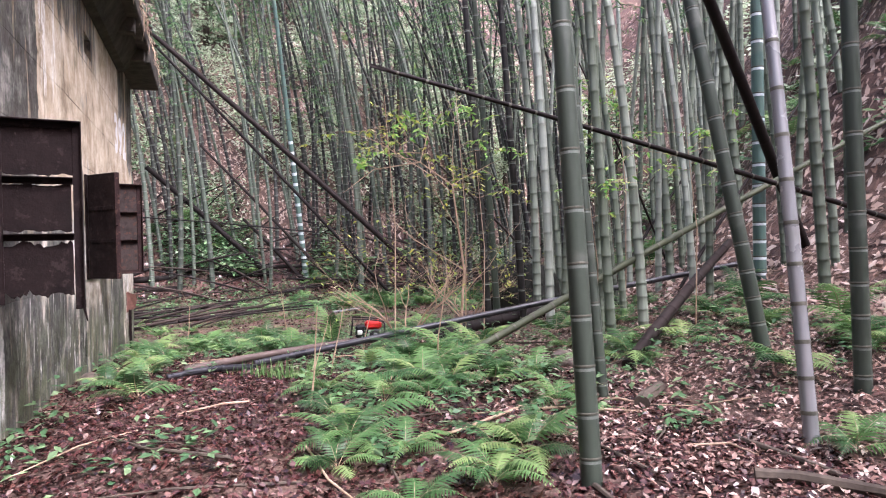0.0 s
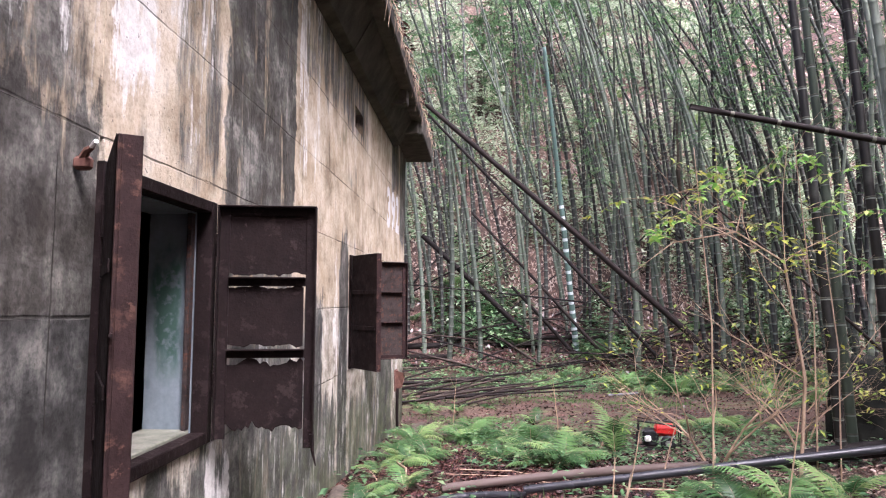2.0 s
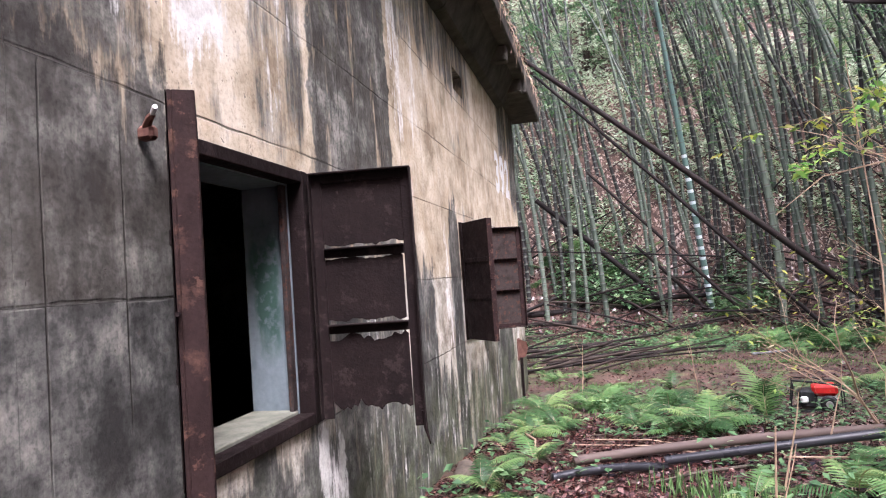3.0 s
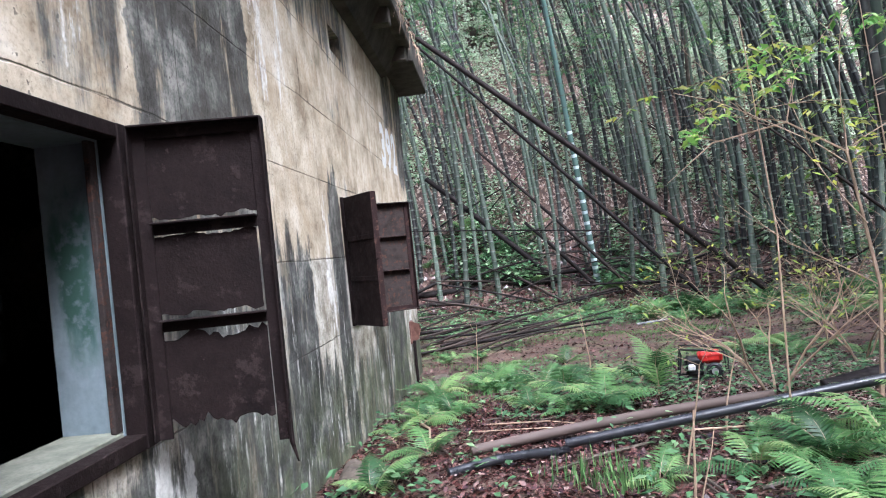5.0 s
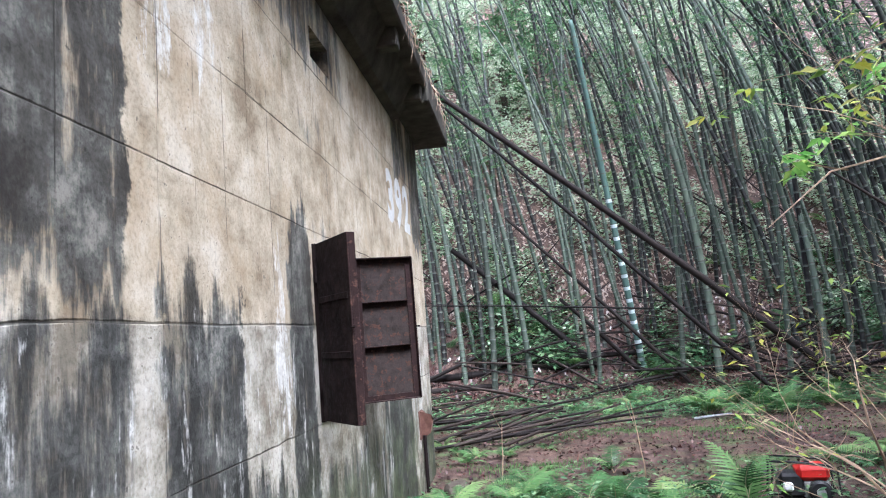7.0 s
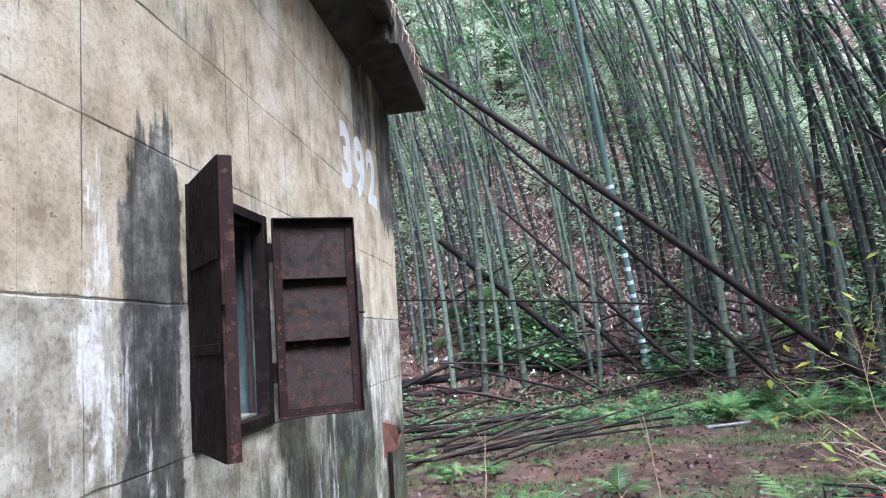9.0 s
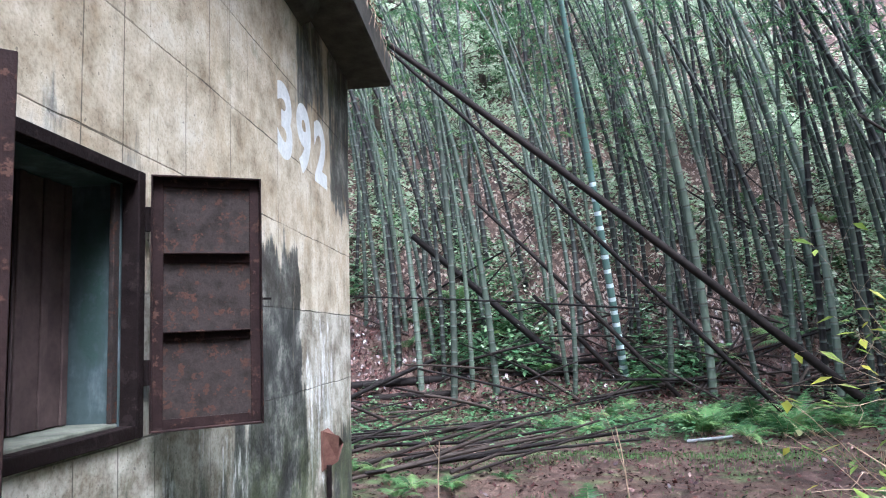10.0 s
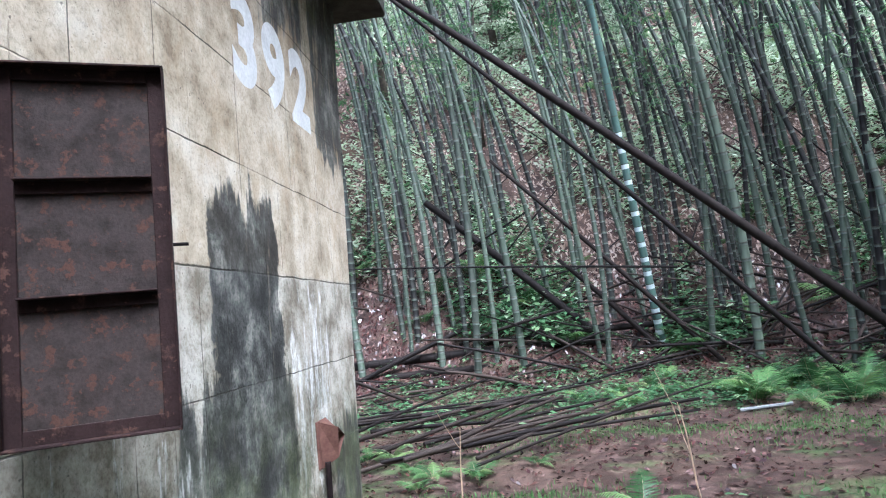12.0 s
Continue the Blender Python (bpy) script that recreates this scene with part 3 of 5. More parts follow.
def ragged_sheet(w, h, rnd, top=True, bottom=True, amount=0.012, n=26, t=0.003):
    """A thin sheet whose upper or lower edge is eaten away by rust."""
    m = Mesh()
    us = [w * i / n for i in range(n + 1)]
    lo = [(rnd.random() * amount + amount * math.sin(i * 0.7) * 0.5 + amount * 0.5 if bottom else 0.0) for i in range(n + 1)]
    up = [h - (rnd.random() * amount * 0.8 + amount * (0.4 + 0.4 * math.sin(i * 0.45)) if top else 0.0) for i in range(n + 1)]
    for i in range(n):
        a = [(us[i], 0, lo[i]), (us[i + 1], 0, lo[i + 1]), (us[i + 1], 0, up[i + 1]), (us[i], 0, up[i])]
        b = [(x, -t, z) for x, _, z in a]
        m.face(a[::-1]); m.face(b)
        m.face([a[0], a[1], b[1], b[0]]); m.face([b[3], b[2], a[2], a[3]])
    return m


def build_shutter(hinge, along, inner, mats, worn, label, z0=1.335, w=0.475, h=1.13):
    """A steel shutter leaf: sheet, angle-iron frame towards the inner side and two ribs."""
    steel, sheet, rail = mats
    rnd = random.Random(int(hinge[1] * 100) + int(along[0] * 50))
    u = Vector((*along, 0)).normalized()
    n = Vector((-u.y, u.x, 0)) * inner
    m = Matrix((u, n, Vector((0, 0, 1)))).transposed().to_4x4()
    m.translation = Vector((hinge[0], hinge[1], z0))
    leaf = tagged(new("window_shutter"), label, "shutter", "steel window shutters")
    leaf.matrix_world = m
    d, fw = (0.055, 0.052) if worn or hinge[1] > 6 else (0.068, 0.052)
    # frame
    for nm, a, b in (("stile", (0, 0.001, 0.0), (fw, 0.012, h)), ("stile", (w - fw, 0.001, -0.05 if worn else 0.0), (w, 0.012, h)),
                     ("top_rail", (fw, 0.001, h - 0.045), (w - fw, 0.012, h))):
        k = Mesh()
        k.box(a, b, bev=0.002)
        if nm == "stile":
            x = (0.0, 0.007) if a[0] == 0 else (w - 0.007, w)
            k.box((x[0], 0.012, a[2]), (x[1], d, h), bev=0.002)
        else:
            k.box((0.007, 0.012, h - 0.008), (w - 0.007, d, h), bev=0.002)
        part(nm, k.data(nm, [steel]), leaf)
    if not worn:
        k = Mesh()
        k.box((fw, 0.001, 0), (w - fw, 0.012, 0.05), bev=0.002)
        k.box((0.007, 0.012, 0), (w - 0.007, d, 0.008), bev=0.002)
        part("bottom_rail", k.data("bottom_rail", [steel]), leaf)
    else:
        k = Mesh()
        k.tube([(w - 0.01, 0.03, 0.02), (w - 0.004, 0.03, -0.06), (w + 0.012, 0.028, -0.13)], [0.012, 0.009, 0.003], 5)
        part("torn_strip", k.data("torn_strip", [steel]), leaf, "curled strip of rusted steel")
    # ribs
    thirds = (0.36 * h, 0.67 * h)
    for z in thirds:
        k = Mesh()
        k.box((fw, 0.001, z - 0.022), (w - fw, 0.010, z + 0.022), bev=0.002)
        k.box((fw, 0.010, z + 0.015), (w - fw, d - 0.008, z + 0.022), bev=0.002)
        part("rib", k.data("rib", [rail]), leaf)
    # sheet in three fields
    bounds = [0.0] + list(thirds) + [h]
    for i, (a, b) in enumerate(zip(bounds, bounds[1:])):
        gap = 0.022 if worn else -0.001
        lo = a + (gap + (0.003 if worn else 0.0) if i else (0.02 if worn else 0.002))
        hi = b - (0.018 if worn and i < 2 else 0.001)
        k = ragged_sheet(w - 0.004 - (0.06 if worn and i == 1 else 0.056 if worn and i == 0 else 0), hi - lo, rnd, worn and i < 2, worn, 0.032 if i == 0 else 0.012)
        part("sheet", k.data("sheet", [sheet]), leaf, m=pose(0.002, 0, lo))
    # flat straps across the outer face
    if not worn:
        for z in thirds:
            k = Mesh()
            k.box((0.02, -0.010, z - 0.02), (w - 0.02, -0.004, z + 0.02), bev=0.002)
            part("strap", k.data("strap", [sheet]), leaf)
    # hinges
    for z in (0.2, h - 0.25):
        k = Mesh()
        k.tube([(-0.012, 0.0, z), (-0.012, 0.0, z + 0.11)], 0.013, 8)
        k.box((-0.035, -0.004, z + 0.02), (-0.012, 0.004, z + 0.09), bev=0.001)
        part("hinge", k.data("hinge", [RUST]), leaf)
    # latch
    if not worn:
        k = Mesh()
        k.tube([(w - 0.01, 0.004, h * 0.5), (w + 0.045, 0.002, h * 0.5)], 0.006, 6)
        part("latch", k.data("latch", [RUST]), leaf)
    return leaf


def build_sign():
    for ch, y, z in (("3", 11.17, 3.13), ("9", 11.66, 3.14), ("2", 12.17, 3.15)):
        c = bpy.data.curves.new("painted_digit", 'FONT')
        c.body, c.size, c.bevel_depth, c.bevel_resolution = ch, 0.78, 0.034, 0
        text = bpy.data.objects.new("painted_digit_outline", c)
        scene.collection.objects.link(text)
        me = bpy.data.meshes.new_from_object(text.evaluated_get(bpy.context.evaluated_depsgraph_get()))
        bpy.data.objects.remove(text)
        for v in me.vertices:
            x, yy, t = v.co
            v.co = (0.0046 + 0.004 * t, y + 1.02 * x, z + yy)
        me.polygons.foreach_set("use_smooth", [False] * len(me.polygons))
        me.materials.clear()
        me.materials.append(WHITE)
        me.update()
        thing("painted_digit", me, "white stencilled digit " + ch + " painted on concrete", "sign", "house number digits")


build_building()
build_window(*WIN[0], "window_1")
build_window(*WIN[1], "window_2")
k = Mesh()
k.box((-0.277, 8.93, 1.395), (-0.262, 9.24, 2.415), bev=0.004)
for q in (8.93, 9.07, 9.20):
    k.box((-0.262, q, 1.395), (-0.250, q + 0.04, 2.415), bev=0.003)
part("inner_board", k.data("inner_board", [BOARD]), bpy.data.objects["window_2"], "brown weathered board closing half the window")
DARK = (RUST, RUST, RUST)
build_shutter((0.045, 5.005), (0.98, 0.16), -1, DARK, True, "dark rusted steel shutter leaf standing open, eaten through")
build_shutter((0.045, 4.02), (0.55, -0.835), 1, (RUST_RED, RUST, RUST), False, "red-brown rusted steel shutter leaf standing wide open")
build_shutter((0.045, 9.36), (0.89, 0.45), -1, (RUST_RED, RUST_GREY, RUST_RED), False, "grey-brown rusted steel shutter leaf standing open")
build_shutter((0.045, 8.42), (0.644, -0.765), 1, (RUST_RED, RUST, RUST), False, "dark brown rusted steel shutter leaf standing open")
build_sign()


def build_wall_iron():
    m = Mesh()
    m.box((0.004, 3.885, 2.42), (0.06, 3.925, 2.465), bev=0.01)
    m.tube([(0.03, 3.9, 2.455), (0.06, 3.88, 2.48), (0.09, 3.86, 2.485)], [0.014, 0.012, 0.008], 6)
    ob = thing("shutter_catch", m.data("shutter_catch", [RUST_ORANGE]), "red rusted catch bolted to the concrete wall", "bracket")
    k = Mesh()
    k.tube([(0.085, 3.862, 2.485), (0.115, 3.835, 2.497)], 0.008, 6)
    part("pale_tip", k.data("pale_tip", [WHITE]), ob, "pale worn tip")
    m = Mesh()
    m.box((0.004, 12.14, 0.60), (0.018, 12.36, 0.93), bev=0.004)
    m.face([(0.018, 12.16, 0.93), (0.15, 12.20, 0.88), (0.12, 12.26, 0.66), (0.018, 12.22, 0.60)])
    m.face([(0.018, 12.22, 0.60), (0.12, 12.26, 0.66), (0.15, 12.34, 0.80), (0.018, 12.34, 0.93)])
    m.face([(0.018, 12.16, 0.93), (0.018, 12.34, 0.93), (0.15, 12.34, 0.80), (0.15, 12.20, 0.88)])
    ob = thing("rusty_bracket", m.data("rusty_bracket", [RUST_ORANGE]), "bent rusty iron bracket with downpipe stub on the wall", "bracket")
    k = Mesh()
    k.tube([(0.05, 12.22, 0.64), (0.045, 12.22, 0.3), (0.05, 12.21, gz(0.05, 12.2) - 0.05)], 0.022, 8)
    part("pipe", k.data("pipe", [RUST]), ob)


build_wall_iron()


# ---- bamboo ----
def culm(length, r0, bend, inter=0.33, sides=8, mats=None, power=2.0, hook=0.0, r1=0.3, knob=1.1, waxed=99.0, band=0.035):
    """A jointed bamboo stem along z, bending towards -x."""
    m = Mesh()
    pts, rad, mm = [], [], []

    def at(z):
        q = z / length
        return Vector((-bend * length * q ** power - hook * length * max(0, q - 0.6) ** 2, 0.03 * math.sin(3 * q), z * (1 - 0.18 * abs(bend) * q)))

    z, k = 0.0, 0
    while z < length:
        step = inter * (0.55 + 0.45 * min(1, z / 2.5)) * (0.8 if z > 0.75 * length else 1)
        r = r0 * (1 - (1 - r1) * (z / length) ** 1.3)
        pts += [at(z), at(z + 0.010), at(z + 0.022)]
        rad += [r, r * knob, r]
        mm += [1, 1, 0]
        if step > band + 0.09:
            pts.append(at(z + step - band))
            rad.append(r * 0.985)
            mm.append(2 if z < waxed else 0)
        z += step
    pts.append(at(length))
    rad.append(r0 * r1)
    m.tube(pts, rad, sides, 0, mats=mm)
    return m


CULM_MATS = [CULM, NODE_DARK, NODE]
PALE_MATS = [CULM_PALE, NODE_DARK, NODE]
PALE_STEMS = {}
rnd = random.Random(5)
STEMS = []
for i in range(10):
    ln = 9.5 + 0.6 * i
    bend = (0.10, 0.16, 0.22, 0.13, 0.30, 0.08, 0.18, 0.26, 0.12, 0.36)[i]
    STEMS.append((ln, bend, culm(ln, 0.062 + 0.005 * (i % 4), bend, 0.30 + 0.02 * (i % 3), 7).data("culm", CULM_MATS, True)))


def crown_mesh(length, bend, seed, count=30):
    """Thin side branches with hanging leaves on the upper part of a stem."""
    r = random.Random(seed)
    m = Mesh()
    for _ in range(count):
        q = 0.52 + 0.47 * r.random() ** 0.8
        z = q * length
        base = Vector((-bend * length * q * q, 0, z * (1 - 0.18 * bend * q)))
        a = r.random() * 6.283
        ln = (0.6 + 1.2 * r.random()) * (1.25 - 0.6 * q)
        way = Vector((math.cos(a), math.sin(a), 0.35 + 0.4 * r.random())).normalized()
        p1 = base + way * ln * 0.6
        p2 = p1 + (way + Vector((0, 0, -0.7))) * ln * 0.5
        m.tube([base, p1, p2], [0.009, 0.006, 0.003], 3, 0, caps=False)
        for _ in range(16):
            s = 0.25 + 0.75 * r.random()
            c = base.lerp(p1, s * 1.6) if s < 0.6 else p1.lerp(p2, (s - 0.6) / 0.4)
            b = r.random() * 6.283
            w = Vector((math.cos(b), math.sin(b), -0.5 + 0.5 * r.random())).normalized()
            ac = w.cross(Vector((r.random() - 0.5, r.random() - 0.5, 1))).normalized()
            m.leaf(c, w, ac, 0.13 + 0.10 * r.random(), 0.028, 1)
    return m.data("crown", [CULM, BAMBOO_LEAF])


CROWNS = [[crown_mesh(ln, bd, 100 + i)] for i, (ln, bd, _) in enumerate(STEMS)]
THIN_CROWNS = [crown_mesh(ln, bd, 200 + i, 6) for i, (ln, bd, _) in enumerate(STEMS)]


def plant_bamboo(x, y, i, turn, tilt, lean_to=0.0, scale=1.0, leafy=True, pale=False):
    ob = tagged(new("bamboo"), "tall grey-green bamboo stem growing from leaf litter", "bamboo", "bamboo grove")
    ob.matrix_world = pose(x, y, gz(x, y) - 0.06, tilt, lean_to, turn) @ Matrix.Scale(scale, 4)
    me = STEMS[i][2]
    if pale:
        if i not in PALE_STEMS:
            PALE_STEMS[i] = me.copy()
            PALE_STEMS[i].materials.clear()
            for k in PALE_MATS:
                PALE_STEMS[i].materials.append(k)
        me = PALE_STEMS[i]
    part("culm", me, ob)
    part("crown", CROWNS[i][0] if leafy else THIN_CROWNS[i], ob)
    return ob


def grove():
    r = random.Random(21)
    spots = []

    def room(x, y, d):
        return all((x - a) ** 2 + (y - b) ** 2 > d * d for a, b in spots)

    def sow(n, x0, x1, y0, y1, d, ok):
        made = tries = 0
        while made < n and tries < n * 40:
            tries += 1
            x, y = r.uniform(x0, x1), r.uniform(y0, y1)
            if ok(x, y) and room(x, y, d):
                spots.append((x, y))
                made += 1
                yield x, y

    for x, y in sow(128, -8, 14, 20.3, 27, 0.38, lambda x, y: not (3.2 < x < 4.9 and y < 22)):
        plant_bamboo(x, y, r.randrange(10), r.gauss(5, 34), r.gauss(0, 4), r.gauss(-2.0, 3.5), r.uniform(0.75, 1.15), r.random() < 0.15)
    for x, y in sow(38, -4.0, 6.0, 20.7, 24.0, 0.32, lambda x, y: not (3.4 < x < 4.7 and y < 21.8)):
        plant_bamboo(x, y, r.choice((0, 3, 5, 8, 1, 6)), r.gauss(8, 30), r.gauss(0, 3.5), r.gauss(-1.5, 3.5), r.uniform(0.7, 0.95), r.random() < 0.1)
    for x, y in sow(40, 4.5, 13, 15, 21, 0.5, lambda x, y: x > 5.6 + max(0, y - 8) * 0.42 - max(0, y - 17) * 1.2):
        plant_bamboo(x, y, r.randrange(10), r.gauss(0, 35), r.gauss(0, 4), r.gauss(-2, 4), r.uniform(0.8, 1.1), r.random() < 0.4)
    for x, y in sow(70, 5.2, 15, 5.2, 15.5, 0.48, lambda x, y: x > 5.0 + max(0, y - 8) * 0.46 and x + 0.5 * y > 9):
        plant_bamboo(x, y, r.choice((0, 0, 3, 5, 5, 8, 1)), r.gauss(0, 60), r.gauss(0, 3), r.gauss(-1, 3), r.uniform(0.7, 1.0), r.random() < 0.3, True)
    for x, y in sow(14, 7.5, 14, 0.5, 5, 0.6, lambda x, y: True):
        plant_bamboo(x, y, r.choice((0, 3, 5, 8)), r.gauss(0, 60), r.gauss(0, 3), r.gauss(0, 3), r.uniform(0.8, 1.1))
    for x, y, i in ((5.07, 6.17, 0), (4.99, 5.85, 5), (5.45, 5.97, 3), (6.74, 7.36, 8), (7.53, 7.69, 0), (8.7, 8.51, 5), (7.87, 6.41, 3), (7.99, 7.93, 1), (5.8, 6.79, 0), (7.76, 5.65, 5), (6.2, 7.5, 8)):
        plant_bamboo(x, y, i, r.gauss(0, 40), r.gauss(0, 1.5), r.gauss(-0.5, 1.5), r.uniform(0.58, 0.74), False, True)
    far = []
    for x, y in sow(40, -10, 16, 27, 36, 0.4, lambda x, y: True):
        far.append((x, y, r.randrange(10), r.gauss(5, 34), r.gauss(0, 5), -abs(r.gauss(4, 6)), r.uniform(0.8, 1.15)))
    # unseen bamboo behind the start, added to shade the wall's near end
    for x, y in sow(30, 4.5, 13, -9, 0.0, 0.6, lambda x, y: x > 5.5 or y < -4):
        far.append((x, y, r.choice((0, 3, 5, 8)), r.gauss(0, 60), r.gauss(0, 3), r.gauss(0, 3), r.uniform(0.8, 1.1)))
    for x, y in sow(30, -4, 6, -14, -6, 0.6, lambda x, y: True):
        far.append((x, y, r.choice((0, 3, 5, 8)), r.gauss(0, 60), r.gauss(0, 3), r.gauss(0, 3), r.uniform(0.8, 1.1)))
    # the distant stems and the added unseen ones, one thicket
    v, f, mi = [], [], []
    for x, y, i, turn, tilt, to, sc in far:
        m = pose(x, y, gz(x, y) - 0.06, tilt, to, turn) @ Matrix.Scale(sc, 4)
        for me, shift in (((STEMS[i][2], 0), (CROWNS[i][0], 3)) if y < 0 else ((STEMS[i][2], 0),)):
            n = len(v)
            v += [tuple(m @ k.co) for k in me.vertices]
            f += [tuple(n + a for a in p.vertices) for p in me.polygons]
            mi += [p.material_index + shift for p in me.polygons]
    me = bpy.data.meshes.new("bamboo_thicket")
    me.from_pydata(v, [], f)
    for k in (CULM, NODE_DARK, NODE, CULM, BAMBOO_LEAF):
        me.materials.append(k)
    me.polygons.foreach_set("material_index", mi)
    me.update()
    thing("bamboo_thicket", me, "distant thicket of grey-green bamboo, with unseen stems added to shade the wall", "bamboo", kind="stuff")


grove()


def aim(a, b):
    """A pose at a whose z axis runs to b."""
    a, b = Vector(a), Vector(b)
    m = (b - a).to_track_quat('Z', 'Y').to_matrix().to_4x4()
    m.translation = a
    return m


def pole(name, a, b, r, mats, label, category, group="", bend=0.0, sides=10, r1=0.75, inter=0.32, knob=1.06, band=0.014, waxed=99.0):
    ln = (Vector(b) - Vector(a)).length
    if category == "bamboo":
        ob = tagged(new(name), label, category, group)
        ob.matrix_world = aim(a, b)
        part("culm", culm(ln, r, bend, inter, sides, r1=r1, knob=1.0, band=band, waxed=waxed).data("culm", [mats[0], mats[0], mats[2]], True), ob)
        z = 0.0
        while z < ln - 0.1:
            step = inter * (0.55 + 0.45 * min(1, z / 2.5)) * (0.8 if z > 0.75 * ln else 1)
            rr = r * (1 - (1 - r1) * (z / ln) ** 1.3)
            m = Mesh()
            m.tube([(0, 0, -0.008), (0, 0, -0.002), (0, 0, 0.004), (0, 0, 0.010)], [rr * 0.97, rr * knob, rr * knob * 0.985, rr * 0.97], sides, 0, caps=False)
            part("node_ring", m.data("node_ring", [mats[1]], True), ob, m=Matrix.Translation((0, 0.03 * math.sin(3 * z / ln), z + 0.01)))
            z += step
        return ob
    me = culm(ln, r, bend, inter, sides, r1=r1, knob=knob, band=band, waxed=waxed).data(name, mats, True)
    return thing(name, me, label, category, group, m=aim(a, b))


def special_poles():
    near = [CULM_GREEN, NODE_DARK, NODE]
    x, y = 2.95, 3.08
    pole("bamboo", (x, y, gz(x, y) - 0.08), (x - 0.08, y + 0.82, 9.5), 0.053, near, "thick green bamboo stem beside the path", "bamboo", "bamboo grove", 0.0, 14, 0.5, 0.36, 1.05)
    pole("bamboo", (3.96, 4.48, gz(3.96, 4.48) - 0.08), (3.9, 5.7, 9.0), 0.040, near, "slim green bamboo stem beside a thicker one", "bamboo", "bamboo grove", 0.0, 10, 0.5)
    pole("bamboo", (5.25, 4.22, gz(5.25, 4.22) - 0.08), (4.35, 5.8, 10.0), 0.06, near, "green bamboo stem leaning over the bank", "bamboo", "bamboo grove", 0.0, 12, 0.5)
    pole("bamboo", (5.17, 3.39, gz(5.17, 3.39) - 0.08), (5.06, 3.68, 10.0), 0.055, near, "green bamboo stem standing on the bank", "bamboo", "bamboo grove", 0.0, 12, 0.5)
    wax = [CULM_BLUE, NODE_DARK, WAX]
    pole("bamboo", (4.30, 21.6, 0.1), (3.2, 19.6, 9.0), 0.09, wax, "young blue-green bamboo with white waxy joints", "bamboo", "bamboo grove", 0.0, 10, 0.6, band=0.09, waxed=4.6)
    pole("bamboo", (7.43, 6.38, gz(7.43, 6.38) - 0.1), (7.42, 6.45, 9.5), 0.075, wax, "young blue-green bamboo with white waxy joints", "bamboo", "bamboo grove", 0.0, 12, 0.6, band=0.03)
    for x, y in ((4.85, 8.5), (5.1, 8.75), (5.3, 8.35)):
        pole("bamboo", (x, y, gz(x, y) - 0.08), (x - 0.5, y + 0.2, 9.0), 0.052, [CULM, NODE_DARK, NODE], "grey-green bamboo stem in a close clump", "bamboo", "bamboo grove", 0.0, 10, 0.5)
    # leaning and fallen culms
    dead = [DEAD, DEAD, DEAD]
    pole("leaning_bamboo_pole", (4.30, 3.03, gz(4.30, 3.03) - 0.03), (4.44, 3.62, 4.6), 0.042, [SILVER, NODE_DARK, SILVER], "pale shiny dead bamboo leaning upright", "bamboo pole", "fallen bamboo", 0.0, 12)
    pole("leaning_bamboo_pole", (8.30, 6.50, gz(8.3, 6.5) - 0.02), (3.48, 4.50, 6.46), 0.06, dead, "dark brown dead bamboo leaning against live stems", "bamboo pole", "fallen bamboo", 0.0, 12)
    pole("fallen_bamboo_pole", (1.0, 7.62, gz(1, 7.62) + 0.05), (3.4, 8.1, 0.50), 0.040, [DEAD_TAN, DEAD_TAN, DEAD_TAN], "brown dead bamboo lying in the ferns, cut end showing", "bamboo pole", "fallen bamboo", 0.0, 12, 1.0, knob=1.02)
    pole("fallen_bamboo_pole", (1.70, 7.56, gz(1.7, 7.56) + 0.04), (9.2, 6.85, 1.50), 0.036, [DEAD_BLACK, DEAD_BLACK, DEAD_BLACK], "wet black bamboo pole lying across the bank", "bamboo pole", "fallen bamboo", 0.0, 12, 0.9, knob=1.02)
    pole("fallen_bamboo_pole", (0.87, 7.05, gz(0.87, 7.05) + 0.02), (1.62, 7.42, gz(1.62, 7.42) + 0.03), 0.034, [DEAD_BLACK, DEAD_BLACK, DEAD_BLACK], "rotting dark pole half sunk in leaf litter", "bamboo pole", "fallen bamboo", 0.0, 8, 1.0)
    pole("fallen_bamboo_pole", (3.3, 6.05, gz(3.3, 6.05) + 0.03), (9.6, 6.0, 3.25), 0.038, [MOSSY, NODE_DARK, MOSSY], "mossy bamboo pole leaning up the bank", "bamboo pole", "fallen bamboo", 0.0, 10, 0.7)
    pole("leaning_bamboo_pole", (9.6, 5.5, 1.55), (2.66, 5.5, 3.05), 0.032, [DEAD, NODE_DARK, DEAD], "thin bamboo pole hanging across the grove", "bamboo pole", "fallen bamboo", 0.0, 10, 0.5)
    pole("fallen_bamboo_pole", (4.54, 5.0, gz(4.54, 5.0) + 0.03), (6.79, 6.2, 1.58), 0.055, dead, "dark dead bamboo leaning on the slope", "bamboo pole", "fallen bamboo", 0.0, 10)
    pole("fallen_bamboo_pole", (4.05, 8.6, gz(4.05, 8.6) + 0.06), (5.6, 8.4, gz(5.6, 8.4) + 0.08), 0.08, dead, "short dark log on the bank", "log", "fallen bamboo", 0.0, 10, 1.0)
    pole("leaning_bamboo_pole", (7.75, 18.6, gz(7.75, 18.6) + 0.3), (-0.35, 18.5, 7.55), 0.085, [DEAD_DARK, DEAD_DARK, DEAD_DARK], "long dark dead bamboo leaning across the grove", "bamboo pole", "fallen bamboo", 0.03, 8, 0.7)
